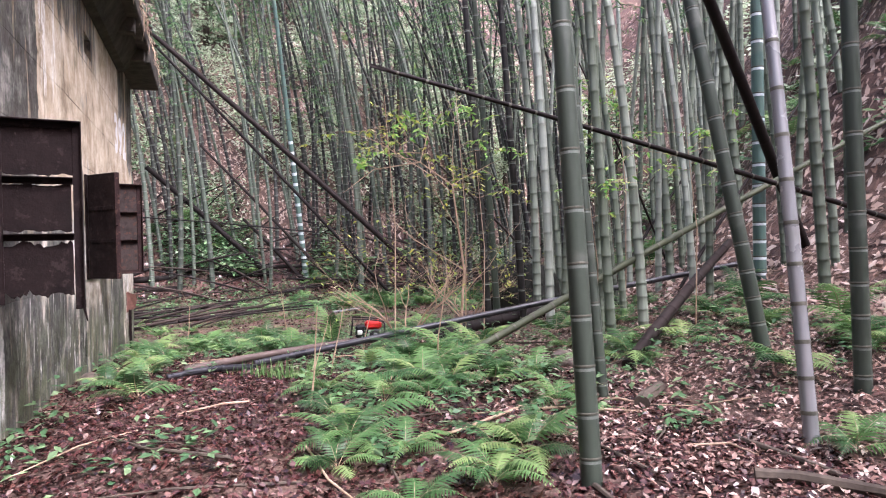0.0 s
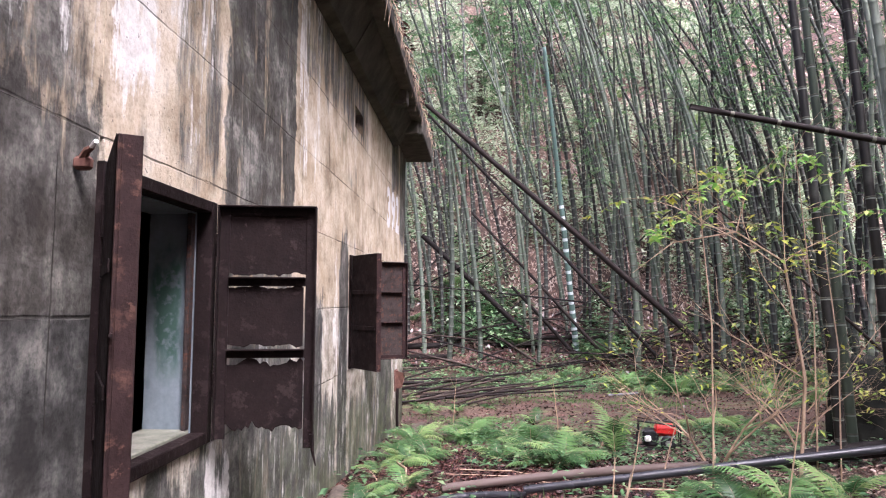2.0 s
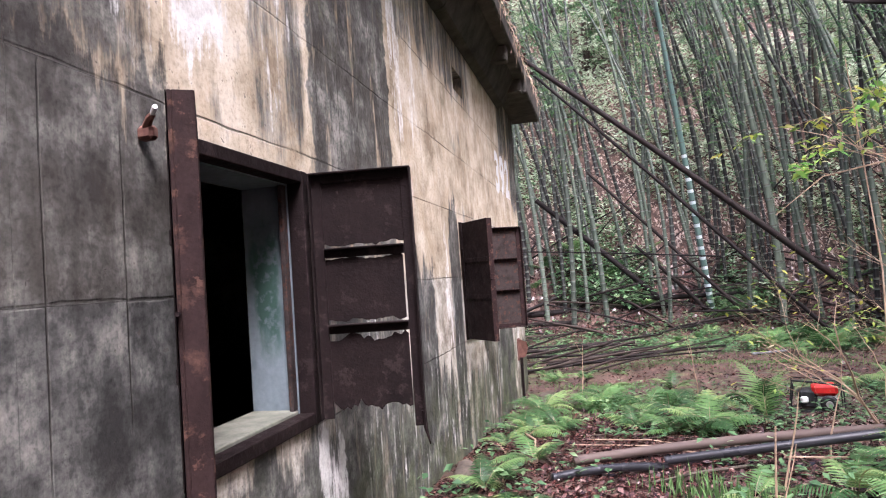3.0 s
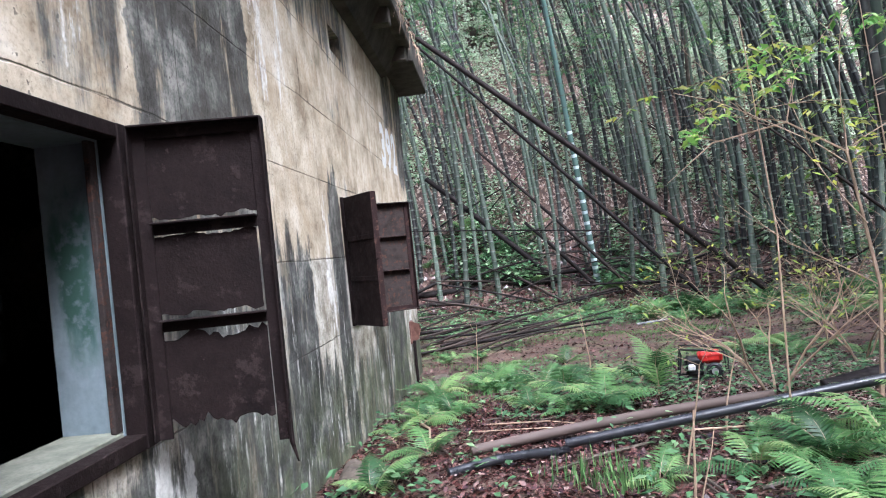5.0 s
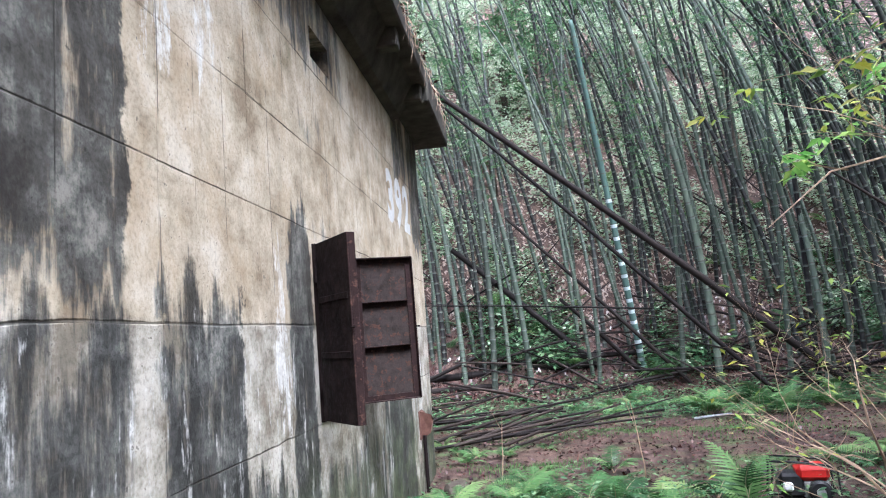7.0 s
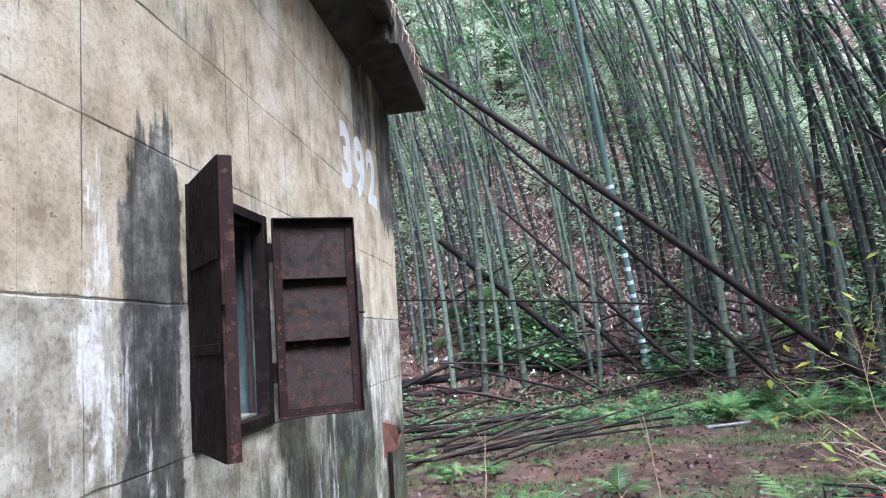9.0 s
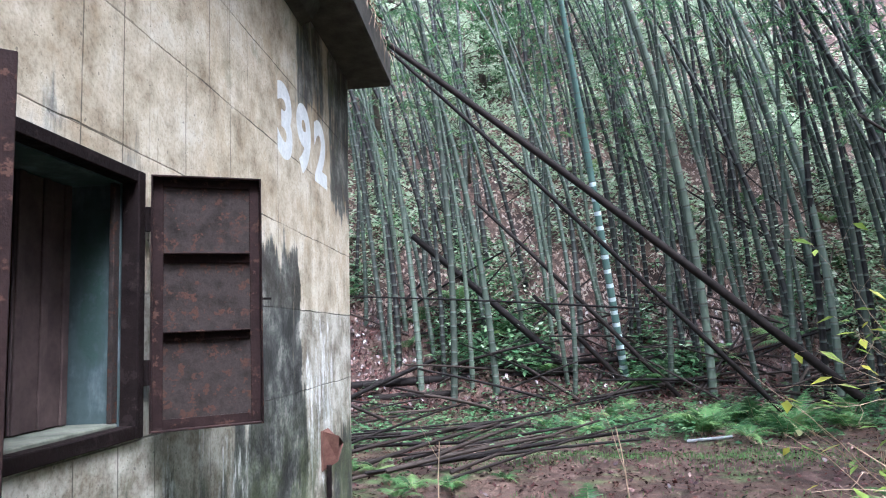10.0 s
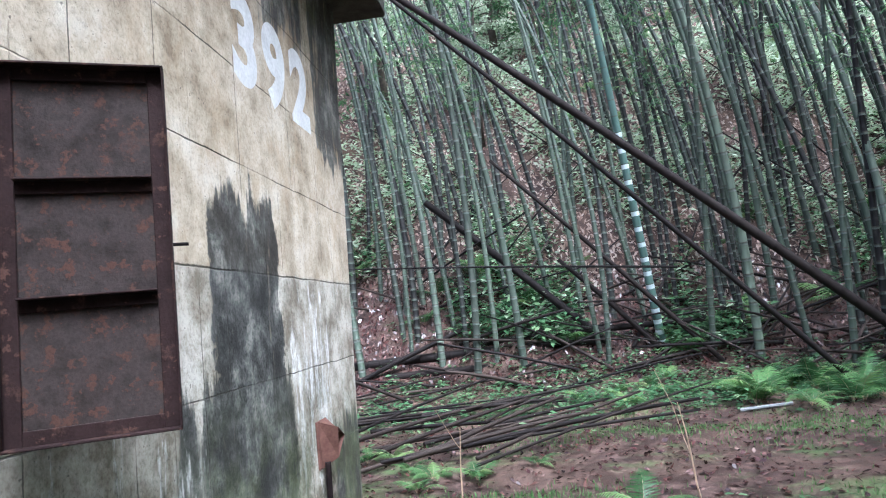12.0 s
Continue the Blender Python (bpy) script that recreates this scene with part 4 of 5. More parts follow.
    pole("leaning_bamboo_pole", (6.45, 18.2, gz(6.4, 18.2) + 0.0), (-1.1, 18.1, 8.1), 0.048, [DEAD_DARK, DEAD_DARK, DEAD_DARK], "long dark dead bamboo leaning across the grove", "bamboo pole", "fallen bamboo", 0.03, 8, 0.6)
    pole("leaning_bamboo_pole", (3.15, 21.4, gz(3.15, 21.4)), (-0.38, 21.7, 4.05), 0.085, [DEAD_DARK, DEAD_DARK, DEAD_DARK], "broken dark bamboo leaning to one side", "bamboo pole", "fallen bamboo", 0.0, 8, 0.85)
    pole("leaning_bamboo_pole", (4.2, 21.2, gz(4.2, 21.2)), (2.4, 21.3, 2.4), 0.06, [DEAD_DARK, DEAD_DARK, DEAD_DARK], "broken dark bamboo leaning to one side", "bamboo pole", "fallen bamboo", 0.0, 8, 0.7)
    pole("leaning_bamboo_pole", (5.2, 20.8, gz(5.2, 20.8)), (1.2, 21.0, 4.6), 0.05, [DEAD_DARK, DEAD_DARK, DEAD_DARK], "broken dark bamboo leaning to one side", "bamboo pole", "fallen bamboo", 0.0, 8, 0.7)
    pole("leaning_bamboo_pole", (4.2, 19.2, 2.0), (-1.6, 19.2, 2.55), 0.024, [DEAD_DARK, DEAD_DARK, DEAD_DARK], "thin bamboo whip sagging between the stems", "bamboo pole", "fallen bamboo", 0.0, 6, 0.6)
    for a, b, rr in (((-3.0, 20.9, 0.62), (2.9, 21.3, 0.75), 0.10), ((-2.6, 20.6, 0.35), (1.2, 20.8, 0.42), 0.09), ((0.4, 21.2, 0.9), (5.2, 21.6, 0.95), 0.07), ((-2.2, 20.3, 0.25), (0.2, 21.2, 1.2), 0.05)):
        pole("fallen_bamboo_pole", a, b, rr, [DEAD_DARK, DEAD_DARK, DEAD_DARK], "thick dark dead bamboo lying behind the stems", "bamboo pole", "fallen bamboo", 0.0, 8, 0.9)
    r = random.Random(8)
    for i in range(24):
        if i < 10:
            x0, y0 = r.uniform(-3.0, -0.6), r.uniform(16.2, 19.6)
            a = r.gauss(4, 7)
        else:
            x0, y0 = r.uniform(-1.2, 0.9), r.uniform(14.6, 17.6)
            a = r.gauss(40, 16)
        ln = r.uniform(2.2, 4.4)
        x1, y1 = x0 + ln * math.cos(radians(a)), y0 + ln * math.sin(radians(a))
        z0, z1 = gz(x0, y0) + 0.03 + 0.10 * r.random(), max(gz(x1, y1), gz(x0, y0)) + 0.08 + 0.28 * r.random()
        pole("dead_bamboo_pole", (x0, y0, z0), (x1, y1, z1), r.uniform(0.018, 0.038), [DEAD, DEAD, DEAD], "dead brown bamboo cane in a loose heap", "bamboo pole", "heap of dead bamboo canes", 0.0, 6, 0.7)
    for i in range(72):
        x0, y0 = r.uniform(-2.0, 9.5), r.uniform(19.4, 22.6)
        a = r.uniform(-40, 60) + (180 if r.random() < 0.5 else 0)
        ln = r.uniform(1.5, 3.6)
        x1, y1 = x0 + ln * math.cos(radians(a)), y0 + ln * math.sin(radians(a))
        pole("dead_bamboo_pole", (x0, y0, gz(x0, y0) + 0.05), (x1, y1, max(gz(x1, y1), gz(x0, y0)) + 0.2 + 0.9 * r.random() ** 2), r.uniform(0.02, 0.04), [DEAD, DEAD, DEAD], "dead brown bamboo cane among the stems", "bamboo pole", "heap of dead bamboo canes", 0.0, 6, 0.7)


special_poles()


def whips():
    """Thin dead canes caught slantwise between the stems."""
    r = random.Random(91)
    for i in range(16):
        x0, y0 = (r.uniform(-4, 12), r.uniform(21.0, 26)) if i < 11 else (r.uniform(6.0, 11), r.uniform(6, 14))
        ln = r.uniform(3, 7)
        a = r.choice((r.uniform(15, 50), r.uniform(110, 160)))
        x1, y1, z1 = x0 + ln * math.cos(radians(a)), y0 + r.uniform(-0.4, 0.8), gz(x0, y0) + ln * math.sin(radians(a))
        pole("leaning_bamboo_pole", (x0, y0, gz(x0, y0) - 0.03), (x1, y1, max(z1, gz(x1, y1) + 0.3)), r.uniform(0.014, 0.035), [DEAD, DEAD, DEAD], "thin dead cane caught slantwise between stems", "bamboo pole", "fallen bamboo", 0.05, 6, 0.5)


whips()


# ---- ferns ----
def frond_mesh(seed, length=0.75, pairs=19, width=0.17, leafage=FERN):
    r = random.Random(seed)
    m = Mesh()

    def at(q):
        return Vector((length * (q - 0.12 * q * q), 0.02 * math.sin(4 * q + seed), length * (0.62 * q - 0.78 * q * q)))

    m.tube([at(q / 8) for q in range(9)], [0.0045 * (1 - 0.85 * q / 8) for q in range(9)], 4, 1, caps=False)
    for k in range(pairs):
        q = 0.14 + 0.85 * k / (pairs - 1)
        p = at(q)
        t = (at(min(1, q + 0.02)) - at(q - 0.02)).normalized()
        ln = width * (1.75 * math.sin(math.pi * min(1, (q + 0.08)) ** 0.8) * 0.62 + 0.05) * r.uniform(0.88, 1.1)
        for s in (-1, 1):
            side = (Vector((0, s, 0)) + t * 0.45 + Vector((0, 0, r.uniform(-0.25, 0.05)))).normalized()
            fw = t * (length / pairs * 0.46)
            steps = 6
            n = len(m.v)
            for j in range(steps + 1):
                q2 = j / steps
                w0 = (1 - q2) ** 0.75 * (1.0 if j % 2 == 0 else 0.66)
                c = p + side * (ln * q2) + Vector((0, 0, -0.28 * ln * q2 * q2))
                m.v += [tuple(c + fw * w0), tuple(c - fw * w0)]
            for j in range(steps):
                k0 = n + 2 * j
                m.f.append((k0, k0 + 1, k0 + 3, k0 + 2))
                m.m.append(0)
    return m.data("frond", [leafage, TWIG])


FRONDS = [frond_mesh(1, 0.75, 22, 0.165), frond_mesh(2, 0.66, 20, 0.17), frond_mesh(3, 0.82, 24, 0.155), frond_mesh(4, 0.6, 19, 0.15)]
DEAD_FRONDS = [frond_mesh(k, 0.6, 11, 0.10, LITTER) for k in (5, 6, 7, 8)]


def plant_fern(x, y, size, count, seed, up=20, label="green fern with arching fronds growing from leaf litter", z=None, group="ferns", blades=None):
    r = random.Random(seed)
    ob = tagged(new("fern"), label, "fern", group)
    ob.matrix_world = pose(x, y, (gz(x, y) if z is None else z) - 0.01, 0, 0, r.uniform(0, 360)) @ Matrix.Scale(size, 4)
    for k in range(count):
        a = 360 * k / count + r.uniform(-22, 22)
        part("frond", (blades or FRONDS)[r.randrange(4)], ob, m=pose(0, 0, 0.02, 0, 0, a) @ pose(0, 0, 0, r.uniform(-12, 12), -r.uniform(up - 18, up + 22), 0) @ Matrix.Scale(r.uniform(0.75, 1.1), 4))
    return ob


def ferns():
    r = random.Random(33)
    n = 0
    for x0, x1, y0, y1, count, s0, s1 in ((2.0, 3.6, 4.3, 7.1, 22, 0.55, 0.95), (1.8, 3.1, 3.1, 4.3, 9, 0.5, 0.78), (3.2, 5.0, 4.8, 7.6, 9, 0.55, 0.9), (1.5, 3.4, 8.9, 11.2, 12, 0.75, 1.1),
                                          (0.9, 2.4, 10.6, 12.8, 8, 0.6, 0.9), (0.35, 0.75, 6.9, 11.5, 6, 0.55, 0.85), (4.5, 8.0, 3.2, 8.0, 16, 0.6, 1.0), (4.2, 7.0, 17.4, 19.8, 9, 0.8, 1.15),
                                          (1.8, 4.2, 18.9, 20.0, 5, 0.6, 0.85), (-1.5, 1.0, 14.2, 15.6, 6, 0.5, 0.8), (6.5, 9.5, 13.0, 18.0, 12, 0.7, 1.1), (4.0, 6.0, 9.0, 13.0, 8, 0.6, 1.0)):
        for _ in range(count):
            x, y = r.uniform(x0, x1), r.uniform(y0, y1)
            if 2.5 < x < 4.2 and 8.9 < y < 10.6:
                continue
            plant_fern(x, y, r.uniform(s0, s1), r.choice((5, 6, 7, 8)), 500 + n)
            n += 1
    plant_fern(0.70, 6.15, 0.75, 6, 78)
    for x, y, q in ((0.35, 13.9, 0.5), (0.9, 14.25, 0.55), (0.15, 14.6, 0.5), (1.5, 14.6, 0.45), (0.3, 8.7, 0.6), (0.75, 9.6, 0.75), (0.5, 11.2, 0.7), (4.4, 2.85, 0.6), (6.4, 4.55, 0.9), (6.5, 5.6, 0.9), (5.9, 4.9, 0.75), (3.8, 19.2, 0.8), (5.15, 16.9, 0.85), (2.95, 18.1, 0.7)):
        plant_fern(x, y, q, 7, int(100 * y))
    plant_fern(0.42, 6.75, 0.6, 5, 79)
    for x, y, k in ((0.38, 7.3, 1), (0.35, 8.2, 2), (1.25, 9.3, 3), (2.1, 9.0, 4), (0.3, 10.2, 5), (2.6, 5.4, 6), (3.1, 6.4, 7), (2.3, 4.4, 8), (0.5, 5.6, 9)):
        plant_fern(x, y, 0.6, 5, 300 + k, 15, "withered brown fern among fallen leaves", group="withered ferns", blades=DEAD_FRONDS)
    plant_fern(2.90, 9.65, 1.15, 4, 77, 62, "upright fern with tall pale green fronds")
    for _ in range(70):
        x, y = r.uniform(-8, 13), r.uniform(21, 33)
        plant_fern(x, y, r.uniform(0.9, 1.7), 6, 900 + n, 25, "green fern on the wooded slope", group="ferns on the slope")
        n += 1
    for _ in range(26):
        x, y = r.uniform(8.5, 14), r.uniform(3, 18)
        plant_fern(x, y, r.uniform(0.8, 1.4), 6, 900 + n, 25, "green fern on the wooded slope", group="ferns on the slope")
        n += 1

    # taller ferns along the foot of the grove
    q = random.Random(61)
    for k in range(18):
        x = q.uniform(4.3, 8.5)
        plant_fern(x, q.uniform(17.0, 18.9), q.uniform(0.75, 1.2), q.choice((5, 6, 7)), 1300 + k, 38, "green fern at the foot of the bamboo grove", group="ferns by the grove")


ferns()


# ---- shrubs and trees ----
def branchy(m, base, way, length, r, depth, rnd_, leafy, leaf_mat, twig_mat=0, leaf=(0.05, 0.09), bend=0.25, gravity=0.0, forks=(2, 3), dense=1.0):
    pts, rad = [Vector(base)], [r]
    p, d = Vector(base), Vector(way).normalized()
    seg = 5
    for i in range(seg):
        d = (d + Vector((rnd_.gauss(0, bend), rnd_.gauss(0, bend), rnd_.gauss(0, bend) - gravity)) * 0.5).normalized()
        p = p + d * (length / seg)
        pts.append(p.copy())
        rad.append(r * (1 - 0.6 * (i + 1) / seg))
    m.tube(pts, rad, 5 if r > 0.008 else 3, twig_mat, caps=False)
    if depth <= leafy:
        for _ in range(int((6 + length * 14) * dense)):
            q = rnd_.random() ** 0.7 * seg
            i = min(seg - 1, int(q))
            c = pts[i].lerp(pts[i + 1], q - i)
            b = rnd_.random() * 6.283
            w = Vector((math.cos(b), math.sin(b), rnd_.uniform(-0.6, 0.3))).normalized()
            ac = w.cross(Vector((rnd_.gauss(0, 0.4), rnd_.gauss(0, 0.4), 1))).normalized()
            ln = rnd_.uniform(*leaf)
            m.leaf(c, w, ac, ln, ln * 0.45, leaf_mat)
    if depth > 0:
        for k in range(rnd_.randint(*forks)):
            i = rnd_.randint(2, seg)
            d2 = (pts[i] - pts[i - 1]).normalized()
            off = Vector((rnd_.gauss(0, 0.7), rnd_.gauss(0, 0.7), rnd_.gauss(0.15, 0.4)))
            branchy(m, pts[i], d2 + off, length * rnd_.uniform(0.5, 0.75), rad[i] * 0.75, depth - 1, rnd_, leafy, leaf_mat, twig_mat, leaf, bend, gravity, forks, dense)


def build_shrubs():
    r = random.Random(14)
    # the tan shrub by the engine: several stems, then leafy arching twigs
    for x, y, stems, label in ((3.8, 9.0, 5, "bare tan shrub with sparse yellow-green leaves"), (5.4, 10.5, 4, "bare tan shrub with sparse yellow-green leaves")):
        ob = tagged(new("shrub"), label, "shrub", "tan shrubs")
        ob.matrix_world = pose(x, y, gz(x, y) - 0.05)
        for k in range(stems):
            m = Mesh()
            a = 6.283 * k / stems + r.uniform(-0.3, 0.3)
            branchy(m, (0.05 * math.cos(a), 0.05 * math.sin(a), 0), (0.55 * math.cos(a), 0.55 * math.sin(a), 1.0), r.uniform(0.9, 1.3), 0.014, 3, r, 0, 1, 0, (0.05, 0.09), 0.30, 0.05, (3, 5), 0.16)
            part("stem", m.data("stem", [TWIG, YELLOW_LEAF]), ob)
    ob = tagged(new("shrub"), "arching leafy branch of yellow-green leaves", "shrub")
    ob.matrix_world = pose(4.25, 8.15, gz(4.25, 8.15) - 0.28)
    m = Mesh()
    m.tube([(0, 0, 0), (0.1, 0, 1.2), (0.0, 0.1, 2.3), (-0.4, 0.2, 2.6), (-1.0, 0.25, 2.5), (-1.4, 0.25, 2.2)], [0.02, 0.016, 0.012, 0.009, 0.006, 0.003], 5, 0, caps=False)
    for base, way, ln in (((0.0, 0.1, 2.3), (0.6, 0.2, 0.5), 0.9), ((-0.4, 0.2, 2.6), (-0.6, -0.2, 0.2), 0.7), ((-0.9, 0.25, 2.5), (-0.5, 0.2, 0.2), 0.35), ((-0.4, 0.2, 2.6), (0.2, 0.3, 0.8), 0.8)):
        branchy(m, base, way, ln, 0.007, 2, r, 1, 1, 0, (0.06, 0.12), 0.28, 0.12, (2, 3), 0.7)
    part("stem", m.data("stem", [TWIG, LIME_LEAF]), ob)
    m = Mesh()
    for base, way, ln in (((0.1, 0.0, 1.2), (-0.8, 0.2, 0.5), 1.3), ((0.05, 0.0, 1.7), (-0.5, 0.2, 0.9), 1.4), ((0.0, 0.1, 2.2), (0.2, 0.3, 1.0), 1.3), ((0.1, 0.0, 0.9), (0.5, -0.3, 0.7), 1.2), ((0.0, 0.1, 2.2), (-0.9, 0.1, 0.7), 1.5)):
        branchy(m, base, way, ln, 0.007, 2, r, -1, 0, 0, (0.05, 0.08), 0.25, 0.03, (2, 3))
    part("bare_branch", m.data("bare_branch", [TWIG]), ob, "bare tan twigs")
    for x, y, hgt, mat, k in ((3.1, 7.05, 2.85, YELLOW_LEAF, 21), (4.05, 7.4, 3.0, LIME_LEAF, 22), (4.9, 6.0, 1.7, LIME_LEAF, 23), (5.7, 5.5, 2.0, LIME_LEAF, 24), (5.9, 6.9, 2.9, LIME_LEAF, 25), (4.5, 7.9, 2.4, YELLOW_LEAF, 26)):
        m = Mesh()
        q = random.Random(k)
        m.tube([(0, 0, 0), (0.03, 0, hgt * 0.5), (-0.05, 0.05, hgt)], [0.008, 0.006, 0.003], 5, 0, caps=False)
        for _ in range(7):
            a = q.random() * 6.283
            branchy(m, (-0.02, 0.03, hgt * q.uniform(0.75, 1.0)), (math.cos(a), math.sin(a), 0.3), q.uniform(0.3, 0.7), 0.003, 1, q, 1, 1, 0, (0.05, 0.09), 0.3, 0.15, (2, 3), 0.6)
        thing("sapling", m.data("sapling", [TWIG, mat]), "slender sapling with a tuft of bright leaves", "sapling", "leafy saplings", m=pose(x, y, gz(x, y) - 0.03))
    # young saplings in the ferns
    for x, y, hgt, k in ((1.95, 5.35, 0.8, 1), (2.4, 7.0, 0.7, 2), (2.9, 7.7, 0.6, 3), (3.3, 6.3, 0.9, 4), (2.55, 12.2, 0.9, 5), (0.9, 12.6, 0.8, 6)):
        m = Mesh()
        branchy(m, (0, 0, 0), (0.08, 0.0, 1), hgt, 0.009, 1, random.Random(k), -1, 1, 0, (0.05, 0.08), 0.12, 0.0, (1, 2))
        thing("sapling", m.data("sapling", [TWIG, YELLOW_LEAF]), "thin leafless sapling in the ferns", "sapling", "saplings", m=pose(x, y, gz(x, y) - 0.03))


def tree_mesh(seed, h, leafage=BUSH_LEAF):
    r = random.Random(seed)
    trunk, crown = Mesh(), Mesh()
    trunk.tube([(0, 0, 0), (0.1, 0.05, h * 0.3), (0.0, 0.15, h * 0.6), (-0.15, 0.1, h)], [0.13, 0.10, 0.07, 0.02], 8)
    for _ in range(26):
        q = r.uniform(0.25, 1.0)
        base = Vector((0, 0.1, h * q))
        a = r.random() * 6.283
        w = Vector((math.cos(a), math.sin(a), r.uniform(0.0, 0.5)))
        ln = r.uniform(0.9, 1.9) * (1.2 - 0.5 * q)
        branchy(crown, base, w, ln, 0.022, 1, r, 1, 1, 0, (0.10, 0.18), 0.3, 0.05, (4, 6))
    return trunk.data("trunk", [BARK], True), crown.data("crown", [BARK, leafage])


def build_trees():
    # two of the three kinds carry the far brightness in their leaf colour
    kinds = [tree_mesh(1, 4.5), tree_mesh(2, 6.0, LIT_LEAF), tree_mesh(3, 5.2, LIT_LEAF)]
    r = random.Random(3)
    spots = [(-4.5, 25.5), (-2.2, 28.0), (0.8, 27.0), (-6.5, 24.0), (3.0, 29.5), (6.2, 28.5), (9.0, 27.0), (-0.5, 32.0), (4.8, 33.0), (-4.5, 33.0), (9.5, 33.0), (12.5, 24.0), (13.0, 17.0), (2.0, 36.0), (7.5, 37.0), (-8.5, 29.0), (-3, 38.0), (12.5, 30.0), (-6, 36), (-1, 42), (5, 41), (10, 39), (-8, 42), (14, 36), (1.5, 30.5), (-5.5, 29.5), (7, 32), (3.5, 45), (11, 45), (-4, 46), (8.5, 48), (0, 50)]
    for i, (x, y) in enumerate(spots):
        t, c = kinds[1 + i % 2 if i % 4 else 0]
        ob = tagged(new("tree"), "evergreen broadleaf tree on the wooded slope", "tree", "evergreen trees")
        ob.matrix_world = pose(x, y, gz(x, y) - 0.2, 0, 0, r.uniform(0, 360)) @ Matrix.Scale(r.uniform(0.85, 1.3), 4)
        part("trunk", t, ob)
        part("crown", c, ob)


build_shrubs()
build_trees()


# ---- rocks ----
def rock_mesh(name, seed, sx, sy, sz, mat):
    bm = bmesh.new()
    bmesh.ops.create_icosphere(bm, subdivisions=3, radius=1.0)
    for v in bm.verts:
        d = 1 + 0.28 * noise.noise(v.co * 1.3 + Vector((seed, 0, 0))) + 0.10 * noise.noise(v.co * 4 + Vector((0, seed, 0)))
        v.co = Vector((v.co.x * sx, v.co.y * sy, v.co.z * sz)) * d
    me = bpy.data.meshes.new(name)
    bm.to_mesh(me)
    bm.free()
    me.materials.append(mat)
    return me


# the first is a lump added in place of a shaded thicket hollow
for x, y, sx, sy, sz, mat, label in ((6.4, 10.4, 0.9, 0.6, 0.75, HOLLOW, "near-black lump standing in for a shaded hollow in the thicket"), (0.42, 12.05, 0.17, 0.2, 0.13, BARK, "dark earthy lump at the foot of the wall"),
                                     (0.30, 9.4, 0.12, 0.35, 0.10, BARK, "dark earthy lump at the foot of the wall"), (0.22, 7.1, 0.10, 0.30, 0.12, BARK, "dark earthy lump at the foot of the wall"),
                                     (4.3, 5.6, 0.12, 0.2, 0.1, ROCK_GREY, "small stone on the leafy bank")):
    thing("rock", rock_mesh("rock", x, sx, sy, sz, mat), label, "rock", m=pose(x, y, gz(x, y) + sz * 0.25, 0, 0, x * 40))


# ---- engine ----
def build_engine():
    black = simple("black_machine_enamel", (0.012, 0.012, 0.013), (0.03, 0.03, 0.03), 0.35)
    red = simple("red_tank_paint", (0.50, 0.025, 0.02), (0.62, 0.04, 0.03), 0.3, 4.0, bump=0.05)
    pale = simple("white_plastic", (0.6, 0.6, 0.58), (0.75, 0.75, 0.72), 0.4)
    alu = simple("dull_aluminium", (0.30, 0.30, 0.29), (0.42, 0.42, 0.41), 0.5, metal=0.6)
    x, y = 3.68, 10.75
    eng = tagged(new("portable_engine"), "small portable engine with red tank in black tube frame", "machine")
    eng.matrix_world = pose(x, y, gz(x, y) + 0.0, 0, 0, -12) @ Matrix.Scale(0.84, 4)
    for yy in (-0.17, 0.17):
        m = Mesh()
        m.tube([(-0.33, yy, 0.015), (-0.28, yy, 0.36), (-0.29, yy, 0.44), (0.0, yy, 0.42), (0.28, yy, 0.38), (0.33, yy, 0.33), (0.33, yy, 0.015), (-0.33, yy, 0.015)], 0.013, 8, caps=False)
        part("tube_frame", m.data("tube_frame", [black], True), eng)
    for xx, z in ((-0.34, 0.30), (0.33, 0.28), (-0.33, 0.015), (0.33, 0.015)):
        m = Mesh()
        m.tube([(xx, -0.17, z), (xx, 0.17, z)], 0.012, 8)
        part("crossbar", m.data("crossbar", [black]), eng)
    m = Mesh()
    m.box((-0.05, -0.15, 0.22), (0.27, 0.14, 0.38), bev=0.045)
    tank = part("fuel_tank", m.data("fuel_tank", [red]), eng, "bright red fuel tank")
    m = Mesh()
    m.tube([(0.08, 0, 0.38), (0.08, 0, 0.41)], 0.03, 12)
    part("filler_cap", m.data("filler_cap", [black]), tank)
    m = Mesh()
    m.box((-0.22, -0.13, 0.05), (0.02, 0.13, 0.30), bev=0.03)
    block = part("engine_block", m.data("engine_block", [black]), eng)
    for k in range(5):
        m = Mesh()
        m.box((-0.235, -0.12, 0.09 + 0.04 * k), (-0.215, 0.12, 0.105 + 0.04 * k), bev=0.002)
        part("cooling_fin", m.data("cooling_fin", [black]), block)
    m = Mesh()
    m.tube([(0.15, -0.19, 0.12), (0.15, -0.17, 0.12), (0.15, -0.05, 0.12)], [0.09, 0.115, 0.115], 20)
    fan = part("starter_housing", m.data("starter_housing", [black]), eng)
    m = Mesh()
    m.tube([(0.15, -0.205, 0.12), (0.15, -0.19, 0.12)], 0.045, 14)
    part("hub", m.data("hub", [alu]), fan)
    m = Mesh()
    m.box((0.0, -0.12, 0.04), (0.26, 0.12, 0.22), bev=0.02)
    part("crankcase", m.data("crankcase", [alu]), eng)
    m = Mesh()
    m.box((-0.20, -0.19, 0.13), (-0.10, -0.13, 0.22), bev=0.02)
    part("air_filter", m.data("air_filter", [pale]), eng, "white air filter cover")


build_engine()


